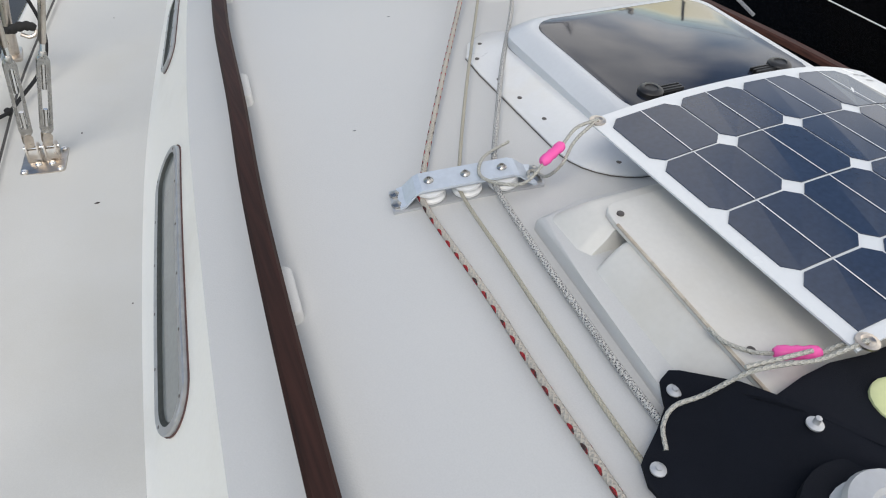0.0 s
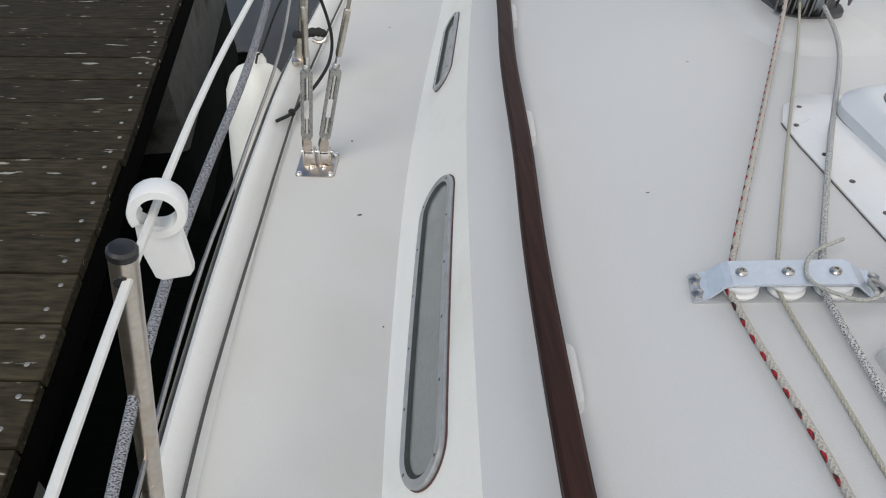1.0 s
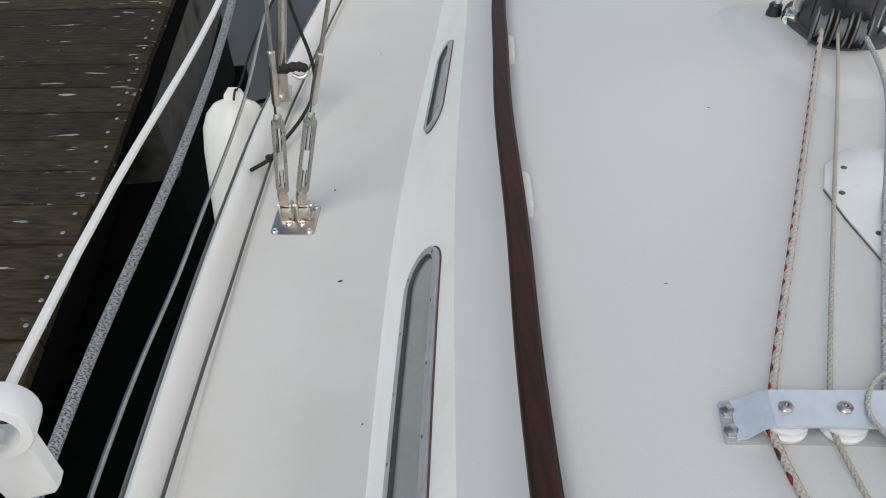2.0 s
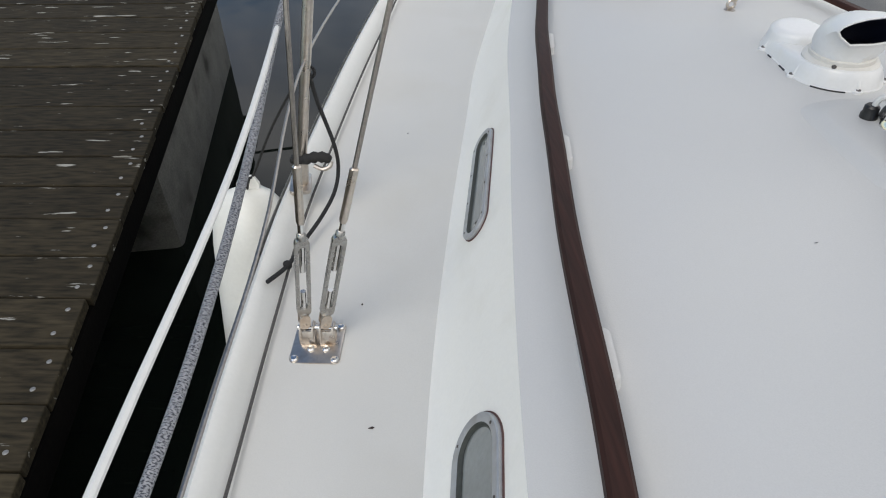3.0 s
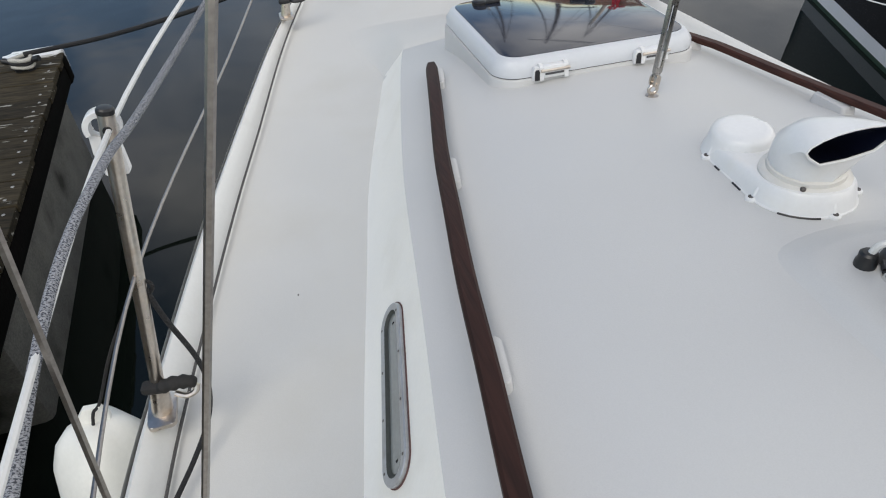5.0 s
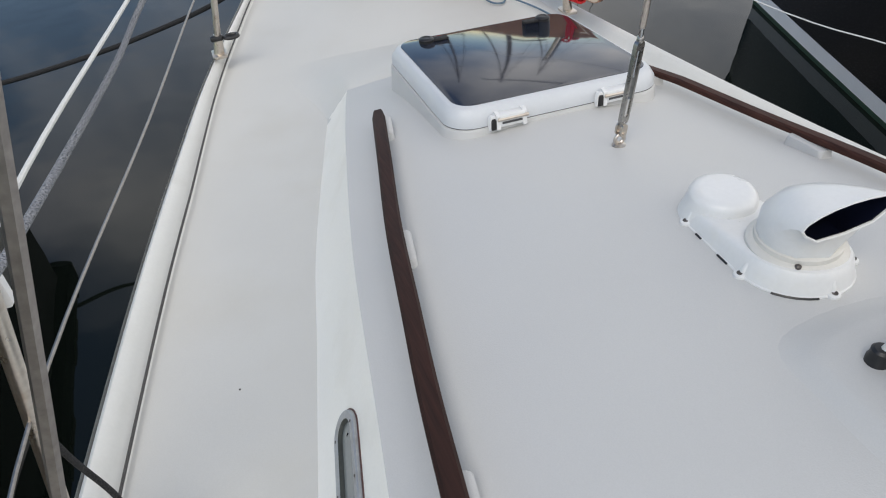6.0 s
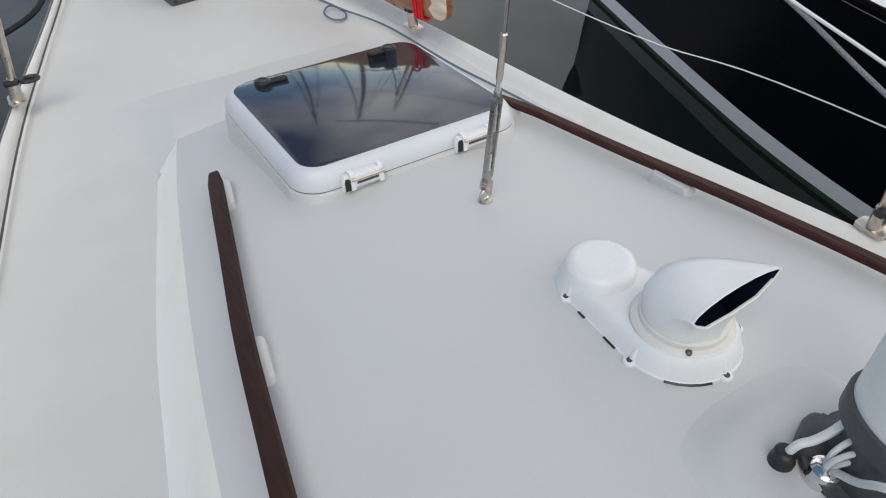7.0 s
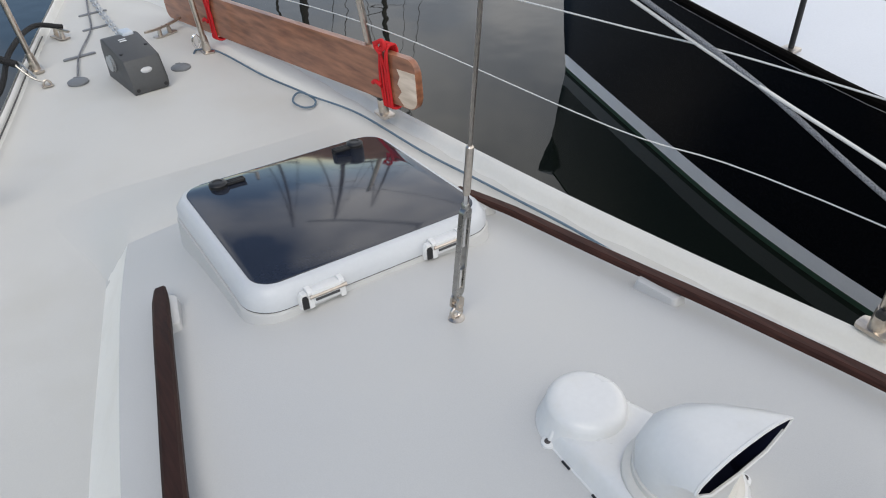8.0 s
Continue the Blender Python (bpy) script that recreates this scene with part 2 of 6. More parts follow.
ROPE_RED = rope_material("red_flecked_rope", (0.46, 0.425, 0.37), (0.36, 0.018, 0.024), 0.36, 0.060, tracer=True)
ROPE_BEIGE = rope_material("beige_braid", (0.44, 0.41, 0.33), (0.30, 0.28, 0.22), 0.62)
ROPE_FLECK = rope_material("black_flecked_rope", (0.58, 0.57, 0.54), (0.05, 0.05, 0.06), 0.52)
ROPE_GREY = rope_material("grey_sheet_rope", (0.31, 0.32, 0.34), (0.045, 0.05, 0.065), 0.50)
ROPE_DARK = rope_material("dark_grey_line", (0.12, 0.115, 0.11), (0.03, 0.03, 0.03), 0.5)
ROPE_BLACK = rope_material("black_cord", (0.012, 0.012, 0.013), (0.03, 0.03, 0.03), 0.55)
ROPE_BLUE = rope_material("blue_grey_rope", (0.10, 0.17, 0.24), (0.24, 0.29, 0.33), 0.55)
ROPE_WHITE = rope_material("off_white_cord", (0.50, 0.49, 0.44), (0.30, 0.29, 0.25), 0.56)
LIFELINE = material("white_coated_wire", (0.64, 0.64, 0.62), 0.4, vary=0.06)
FAR_MAST = material("dull_mast", (0.075, 0.055, 0.047), 0.6, vary=0.1)
WIRE = material("stainless_wire", (0.36, 0.33, 0.30), 0.35, 1.0, vary=0.2, scale=200)

water_mat = bpy.data.materials.new("harbour_water")
water_mat.use_nodes = True
wm, wk = water_mat.node_tree.nodes, water_mat.node_tree.links
wb = wm["Principled BSDF"]
wb.inputs["Base Color"].default_value, wb.inputs["Roughness"].default_value, wb.inputs["IOR"].default_value = (0.006, 0.0085, 0.0065, 1), 0.02, 1.33
wt, wbump = wm.new("ShaderNodeTexNoise"), wm.new("ShaderNodeBump")
wt.inputs["Scale"].default_value, wt.inputs["Detail"].default_value = 1.6, 2.0
wbump.inputs["Strength"].default_value, wbump.inputs["Distance"].default_value = 0.10, 0.05
wco = wm.new("ShaderNodeTexCoord")
wk.new(wco.outputs["Object"], wt.inputs["Vector"])
wk.new(wt.outputs["Fac"], wbump.inputs["Height"])
wk.new(wbump.outputs[0], wb.inputs["Normal"])


# ---- mesh helpers ----
def part(name, bm, mat, parent=None, label="", smooth=True):
    me = bpy.data.meshes.new(name)
    bmesh.ops.recalc_face_normals(bm, faces=bm.faces)
    if smooth:
        for f in bm.faces:
            f.smooth = True
        for e in bm.edges:
            if len(e.link_faces) == 2 and e.calc_face_angle(0) > radians(38):
                e.smooth = False
    bm.to_mesh(me)
    bm.free()
    me.materials.append(mat)
    ob = new(name, me)
    if parent:
        ob.parent = parent
    if label:
        tagged(ob, label)
    return ob


def thing(name, label, category, group="", at=(0, 0, 0)):
    ob = new(name)
    ob.location = at
    ob.empty_display_size = 0.05
    return tagged(ob, label, category, group)


def tube(bm, pts, r, n=8, closed=False):
    """A round tube along points; r is one radius or one for each point. Gives UVs: u round, v metres along."""
    uv = bm.loops.layers.uv.verify()
    pts = [Vector(p) for p in pts]
    rad = [r] * len(pts) if isinstance(r, (int, float)) else list(r)
    ways = []
    for i in range(len(pts)):
        if closed:
            w = pts[(i + 1) % len(pts)] - pts[i - 1]
        else:
            w = pts[min(i + 1, len(pts) - 1)] - pts[max(i - 1, 0)]
        ways.append(w.normalized())
    side = ways[0].cross(Vector((0.3, 0.2, 1))).normalized()
    rings, far, along = [], [], 0.0
    for i, (p, w) in enumerate(zip(pts, ways)):
        side = (side - w * side.dot(w)).normalized()
        up = w.cross(side)
        rings.append([bm.verts.new(p + rad[i] * (math.cos(2 * math.pi * k / n) * side + math.sin(2 * math.pi * k / n) * up)) for k in range(n)])
        if i:
            along += (p - pts[i - 1]).length
        far.append(along)
    count = len(pts) if closed else len(pts) - 1
    for i in range(count):
        j = (i + 1) % len(pts)
        vj = far[j] if j else far[i] + (pts[0] - pts[i]).length
        for k in range(n):
            f = bm.faces.new((rings[i][k], rings[i][(k + 1) % n], rings[j][(k + 1) % n], rings[j][k]))
            for loop, (u, v) in zip(f.loops, ((k, far[i]), (k + 1, far[i]), (k + 1, vj), (k, vj))):
                loop[uv].uv = (u / n, v)
    if not closed:
        bm.faces.new(rings[0][::-1])
        bm.faces.new(rings[-1])
    return bm


def curve(points, n=8):
    """A smooth line through points."""
    p = [Vector(q) for q in points]
    p = [2 * p[0] - p[1]] + p + [2 * p[-1] - p[-2]]
    out = []
    for i in range(1, len(p) - 2):
        for k in range(n):
            t = k / n
            a, b, c, d = p[i - 1 : i + 3]
            out.append(0.5 * ((2 * b) + (c - a) * t + (2 * a - 5 * b + 4 * c - d) * t * t + (3 * b - a - 3 * c + d) * t**3))
    return out + [p[-2]]


def lathe(bm, profile, n=24, m=Matrix()):
    """Turns (radius, height) pairs round z."""
    rings = []
    for r, z in profile:
        rings.append([bm.verts.new(m @ Vector((max(r, 1e-4) * math.cos(2 * math.pi * k / n), max(r, 1e-4) * math.sin(2 * math.pi * k / n), z))) for k in range(n)])
    for a, b in zip(rings, rings[1:]):
        for k in range(n):
            bm.faces.new((a[k], a[(k + 1) % n], b[(k + 1) % n], b[k]))
    bm.faces.new(rings[0][::-1])
    bm.faces.new(rings[-1])
    return bm


def prism(bm, outline, z0, z1, m=Matrix(), bevel=0.0, segments=2, taper=0.0):
    """Extrudes a flat outline (x, y) from z0 to z1; taper draws the top in; bevel rounds the top edge."""
    c = Vector((sum(p[0] for p in outline) / len(outline), sum(p[1] for p in outline) / len(outline)))
    low = [bm.verts.new(m @ Vector((x, y, z0))) for x, y in outline]
    top = []
    for x, y in outline:
        d = Vector((x, y)) - c
        q = c + d * (1 - taper / max(d.length, 1e-6)) if taper else Vector((x, y))
        top.append(bm.verts.new(m @ Vector((q.x, q.y, z1))))
    n = len(outline)
    sides = [bm.faces.new((low[i], low[(i + 1) % n], top[(i + 1) % n], top[i])) for i in range(n)]
    cap = bm.faces.new(top)
    bm.faces.new(low[::-1])
    if bevel:
        bmesh.ops.bevel(bm, geom=list(cap.edges), offset=bevel, segments=segments, affect="EDGES", profile=0.5)
    return bm


def box(bm, sx, sy, sz, m=Matrix(), bevel=0.0, segments=2):
    """A box that stands on z = 0 of m."""
    part_bm = bmesh.new()
    bmesh.ops.create_cube(part_bm, size=1)
    bmesh.ops.transform(part_bm, matrix=m @ Matrix.Translation((0, 0, sz / 2)) @ Matrix.Diagonal((sx, sy, sz, 1)), verts=part_bm.verts)
    if bevel:
        bmesh.ops.bevel(part_bm, geom=list(part_bm.edges), offset=bevel, segments=segments, affect="EDGES", profile=0.5)
    me = bpy.data.meshes.new("tmp")
    part_bm.to_mesh(me)
    part_bm.free()
    bm.from_mesh(me)
    bpy.data.meshes.remove(me)
    return bm


def rounded(w, h, r, n=6):
    """The outline of a rectangle with rounded corners."""
    out = []
    for cx, cy, a0 in ((w / 2 - r, h / 2 - r, 0), (-w / 2 + r, h / 2 - r, 90), (-w / 2 + r, -h / 2 + r, 180), (w / 2 - r, -h / 2 + r, 270)):
        for k in range(n + 1):
            a = radians(a0 + 90 * k / n)
            out.append((cx + r * math.cos(a), cy + r * math.sin(a)))
    return out


def ring(bm, outer, inner, z0, z1, m=Matrix(), bevel=0.0):
    """A flat frame between two outlines of the same number of points."""
    n = len(outer)
    rows = [[bm.verts.new(m @ Vector((x, y, z))) for x, y in line] for line, z in ((outer, z0), (outer, z1), (inner, z1), (inner, z0))]
    for a in range(4):
        for i in range(n):
            bm.faces.new((rows[a][i], rows[a][(i + 1) % n], rows[(a + 1) % 4][(i + 1) % n], rows[(a + 1) % 4][i]))
    if bevel:
        edges = [e for e in bm.edges if (e.verts[0] in rows[1] and e.verts[1] in rows[1]) or (e.verts[0] in rows[2] and e.verts[1] in rows[2])]
        bmesh.ops.bevel(bm, geom=edges, offset=bevel, segments=2, affect="EDGES", profile=0.5)
    return bm


def sheet(bm, us, vs, f):
    """A surface f(u, v) over two lists."""
    g = [[bm.verts.new(f(u, v)) for u in us] for v in vs]
    for a, b in zip(g, g[1:]):
        for i in range(len(us) - 1):
            bm.faces.new((a[i], a[i + 1], b[i + 1], b[i]))
    return bm


def steps(a, b, n):
    return [a + (b - a) * i / n for i in range(n + 1)]


def along(table):
    """A smooth function through (y, value) pairs."""
    ys, vs = zip(*table)

    def f(y):
        if y <= ys[0]:
            return vs[0] + (y - ys[0]) * (vs[1] - vs[0]) / (ys[1] - ys[0])
        if y >= ys[-1]:
            return vs[-1]
        i = max(k for k in range(len(ys)) if ys[k] <= y)
        t = (y - ys[i]) / (ys[i + 1] - ys[i])

        def slope(k):
            if k == 0:
                return (vs[1] - vs[0]) / (ys[1] - ys[0])
            if k == len(ys) - 1:
                return (vs[-1] - vs[-2]) / (ys[-1] - ys[-2])
            return (vs[k + 1] - vs[k - 1]) / (ys[k + 1] - ys[k - 1])

        h = ys[i + 1] - ys[i]
        a, b = slope(i) * h, slope(i + 1) * h
        return (2 * t**3 - 3 * t**2 + 1) * vs[i] + (t**3 - 2 * t**2 + t) * a + (-2 * t**3 + 3 * t**2) * vs[i + 1] + (t**3 - t**2) * b

    return f


# ---- the boat's lines: y runs forward, x to starboard, z = 0 at the port side deck ----
PORT = along([(-2.6, -1.46), (-1.4, -1.42), (-1.0, -1.395), (-0.6, -1.36), (-0.35, -1.332), (0.0, -1.287), (0.3, -1.232), (0.7, -1.152), (1.0, -1.085), (1.46, -0.972), (1.8, -0.885), (2.1, -0.797), (2.75, -0.588), (3.4, -0.392), (4.1, -0.16), (4.7, 0.05)])
STBD = along([(-2.6, 1.36), (-1.4, 1.30), (-0.5, 1.155), (0.12, 1.044), (0.65, 0.939), (1.1, 0.857), (1.5, 0.797), (2.05, 0.722), (2.5, 0.66), (3.3, 0.508), (3.9, 0.36), (4.3, 0.235), (4.7, 0.07)])
CREASE = along([(-2.6, -0.985), (-1.6, -0.910), (-1.2, -0.870), (-0.8, -0.824), (-0.4, -0.766), (0.0, -0.700), (0.5, -0.620), (1.0, -0.515), (1.3, -0.447), (1.5, -0.400)])
FOOT = along([(-2.6, -1.13), (-1.4, -1.04), (-1.0, -1.0), (-0.5, -0.935), (0.0, -0.845), (0.5, -0.742), (0.8, -0.680), (1.3, -0.545), (1.55, -0.478)])
CROWN = along([(-2.6, 0.43), (-1.3, 0.393), (-0.85, 0.38), (0.19, 0.312), (0.56, 0.270), (1.07, 0.215), (1.35, 0.158), (1.55, 0.105), (1.75, 0.055), (1.95, 0.015)])
SHEER = along([(-2.6, 0.0), (0.5, 0.0), (1.5, 0.012), (2.5, 0.03), (3.5, 0.05), (4.7, 0.09)])
BOW, STERN = 4.7, -3.4


def deck_z(x, y):
    return SHEER(y) - 0.022 * (x + 1.2)


def roof_z(x, y):
    fall = 0.052 * (math.hypot(x - 0.15, 0.1) + x - 0.15)  # the roof falls away a little more to starboard
    return max(CROWN(y) - 0.15 * x * x - fall, deck_z(x, y) - 0.01 if y > 1.4 else -1)


# ---- water, dock and the boat's own hull ----
bm = bmesh.new()
sheet(bm, steps(-400, 400, 8), steps(-400, 400, 8), lambda x, y: (x, y, -0.9))
tagged(part("water", bm, water_mat), "dark still harbour water with faint ripples", "water", kind="structure")



def slim(y):
    """The gunwale gets narrower towards the bow."""
    return 1 - 0.5 * max(0, min(1, (y - 1.2) / 1.4))


Y_ALL = steps(STERN, BOW, 108)
LIP = [(0.0, 0.030), (0.005, 0.046), (0.016, 0.055), (0.030, 0.050), (0.043, 0.032), (0.055, 0.012), (0.064, 0.005), (0.078, 0.0)]
bm = bmesh.new()
rows = []
for y in Y_ALL:
    a, b = PORT(y), STBD(y)
    squeeze = min(1, (b - a) / 0.24)
    squeeze *= slim(y)
    x0, x1 = a + 0.064 * squeeze, b - 0.064 * squeeze
    line = [(x, deck_z(x, y) + 0.004 * (x in (x0, x1)) + 0.012 * (1 - (2 * (x - x0) / max(x1 - x0, 1e-6) - 1) ** 2)) for x in steps(x0, x1, 24)]
    rows.append([bm.verts.new((x, y, z)) for x, z in line])
for r, s in zip(rows, rows[1:]):
    for i in range(len(r) - 1):
        bm.faces.new((r[i], r[i + 1], s[i + 1], s[i]))
tagged(part("deck", bm, GEL), "pale grey painted sailboat side deck and foredeck", "boat deck", kind="structure")
for edge, sgn, name in ((PORT, 1, "toe_rail_port"), (STBD, -1, "toe_rail_starboard")):
    bm = bmesh.new()
    rows = []
    for y in Y_ALL:
        squeeze = min(1, (STBD(y) - PORT(y)) / 0.24) * slim(y)
        rows.append([bm.verts.new((edge(y) + sgn * o * squeeze, y, deck_z(edge(y), y) + h * (0.5 + 0.5 * slim(y)) - (0.003 if o > 0.07 else 0))) for o, h in LIP])
    for r, t in zip(rows, rows[1:]):
        for i in range(len(r) - 1):
            bm.faces.new((r[i], r[i + 1], t[i + 1], t[i]))
    tagged(part(name, bm, TOE), "rounded white moulded gunwale along the deck edge", "gunwale", kind="structure")

bm = bmesh.new()
for edge, sgn in ((PORT, -1), (STBD, 1)):
    def flank(u, y, edge=edge, sgn=sgn):
        drop = u
        return (edge(y) + sgn * (0.012 - 0.012 * drop - 0.16 * drop**2), y - 0.25 * drop * max(0, y - 2.5) / 2.2, deck_z(edge(y), y) + 0.030 - 1.15 * drop)
    sheet(bm, [0, 0.02, 0.1, 0.3, 0.6, 1.0], Y_ALL, flank)
tagged(part("hull", bm, HULL), "white sailboat topsides above the water", "boat hull", kind="structure")

bm = bmesh.new()
Y_ROOF = steps(STERN, 1.505, 84)


def half(y):
    return -CREASE(y) if y < 1.5 else 0.40 - (y - 1.5) * 0.30


sheet(bm, steps(-1, 1, 40), Y_ROOF, lambda u, y: (u * half(y), y, roof_z(u * half(y), y)))
tagged(part("coachroof", bm, ROOF), "light grey painted cambered coachroof", "coachroof", kind="structure")


def foot(y):
    return -FOOT(y) if y < 1.55 else 0.478 - (y - 1.55) * 0.05


def side_point(y, h, off=0.0, sgn=-1):
    """On the coachroof's side: h from 0 at the deck to 1 at the roof's edge, off metres proud of it."""
    x0, x1 = foot(y), half(y)
    z0, z1 = deck_z(sgn * x0, y), roof_z(sgn * x1, y)
    normal = Vector((sgn * (z1 - z0), 0, x0 - x1)).normalized()
    return Vector((sgn * (x0 + (x1 - x0) * h), y, z0 + (z1 - z0) * h)) + off * normal


for sgn, name in ((-1, "coachroof_side_port"), (1, "coachroof_side_starboard")):
    bm = bmesh.new()

    def flare(h, y, sgn=sgn):
        p = side_point(y, max(h, 0), 0, sgn)
        if h < 0:
            p = side_point(y, 0, 0, sgn) + Vector((sgn * 0.022 * -h, 0, 0.001))
        elif h < 0.08:
            p.x += sgn * 0.008 * (1 - h / 0.08) ** 2
        return p

    sheet(bm, [-1, 0, 0.03, 0.08, 0.3, 0.6, 0.9, 1.0], steps(STERN, 1.53, 80), lambda h, y: flare(h, y + 0.05 * (1 - max(h, 0)) * max(0, (y - 1.43) / 0.10)))
    tagged(part(name, bm, CREAM), "glossy cream gelcoat side of the coachroof", "coachroof side", kind="structure")

bm = bmesh.new()


def front_z(x, y):
    """The coachroof's forward end, run out smoothly into the foredeck."""
    fwd = max(0, y - 1.5)
    outer, inner = foot(min(y, 1.55)) + 0.35 * fwd, half(min(y, 1.5)) - 0.25 * fwd
    side = max(0, min(1, (outer - abs(x)) / (outer - inner)))
    soft = min(1, fwd / 0.12)
    side = side * (1 - soft) + side * side * (3 - 2 * side) * soft
    out = max(0, min(1, (2.08 - y) / 0.58))
    ground = deck_z(x, y) + 0.004
    top = roof_z(max(-inner, min(inner, x)), min(y, 1.5))
    return ground + max(0, top - ground) * side * out * out * (3 - 2 * out) - (0.003 if y < 1.52 else 0.0)


sheet(bm, steps(-0.66, 0.66, 88), steps(1.46, 2.10, 40), lambda x, y: (x, y, front_z(x, y)))
tagged(part("coachroof_front", bm, GEL), "painted forward end of the coachroof running down to the foredeck", "coachroof", kind="structure")


# ---- plain stern, behind the camera ----
bm = bmesh.new()
sheet(bm, steps(0, 1, 12), [0, 0.5, 1], lambda u, v: (PORT(STERN) + (STBD(STERN) - PORT(STERN)) * u * 1.0, STERN + 0.004, -1.05 + v * (1.05 + deck_z(0, STERN))))
tagged(part("transom", bm, HULL), "plain white transom closing the hull", "transom", kind="structure")
bm = bmesh.new()
sheet(bm, steps(-1, 1, 20), [0, 1], lambda u, v: (u * (foot(STERN) + (half(STERN) - foot(STERN)) * v), STERN + 0.006, deck_z(0, STERN) + v * (roof_z(u * half(STERN), STERN) - deck_z(0, STERN) - 0.002)))
tagged(part("coachroof_aft_wall", bm, CREAM), "plain cream wall closing the coachroof aft", "coachroof wall", kind="structure")


# ---- handrails ----
def handrail(sgn, mat, label):
    base = thing("handrail", label, "handrail", "handrails", (0, 0, 0))
    if sgn < 0:
        centre = along([(-2.6, 0.875), (-1.7, 0.811), (-1.4, 0.787), (-1.15, 0.763), (-0.88, 0.729), (-0.5, 0.687), (-0.2, 0.642), (0.0, 0.613), (0.2, 0.578), (0.47, 0.529), (0.75, 0.467), (1.07, 0.397)])
    else:
        centre = along([(-2.6, 0.90), (-1.5, 0.82), (-0.7, 0.715), (-0.1, 0.601), (0.0, 0.586), (0.25, 0.542), (0.54, 0.500), (1.07, 0.428)])
    bm = bmesh.new()
    ys = steps(-2.6, 1.07, 70)
    w, t = (0.0185, 0.022) if sgn < 0 else (0.0155, 0.017)
    sec = [(-w, 0), (-w, t * 0.75), (-w * 0.7, t), (w * 0.7, t), (w, t * 0.75), (w, 0)]
    rings = []
    for y in ys:
        c = centre(y)
        narrow = 1.0 if y < 1.05 else 0.72
        z = roof_z(sgn * c, y) + 0.03 - 0.012 * max(0, (y - 0.85) / 0.22)
        rings.append([bm.verts.new((sgn * (c + dx * narrow), y, z + dz)) for dx, dz in sec])
    for a, b in zip(rings, rings[1:]):
        for i in range(6):
            bm.faces.new((a[i], a[(i + 1) % 6], b[(i + 1) % 6], b[i]))
    bm.faces.new(rings[0])
    bm.faces.new(rings[-1][::-1])
    part("rail", bm, mat, base)
    for y in (-2.1, -1.40, -0.77, -0.19, 0.41, 0.98):
        bm = bmesh.new()
        c = centre(y)
        slope = (centre(y + 0.05) - centre(y - 0.05)) / 0.1
        m = Matrix.Translation((sgn * (c - 0.012), y, roof_z(sgn * c, y) - 0.006)) @ Matrix.Rotation(-sgn * math.atan(slope), 4, "Z")
        prism(bm, rounded(0.052, 0.115, 0.012), 0, 0.036, m, 0.004, 2, 0.008)
        part("rail_foot", bm, ROOF, base, "moulded white foot under the rail")
    return base


handrail(-1, TEAK, "dark brown stained wooden handrail along the coachroof edge")
handrail(1, TEAK_WORN, "worn reddish brown wooden handrail along the coachroof edge")


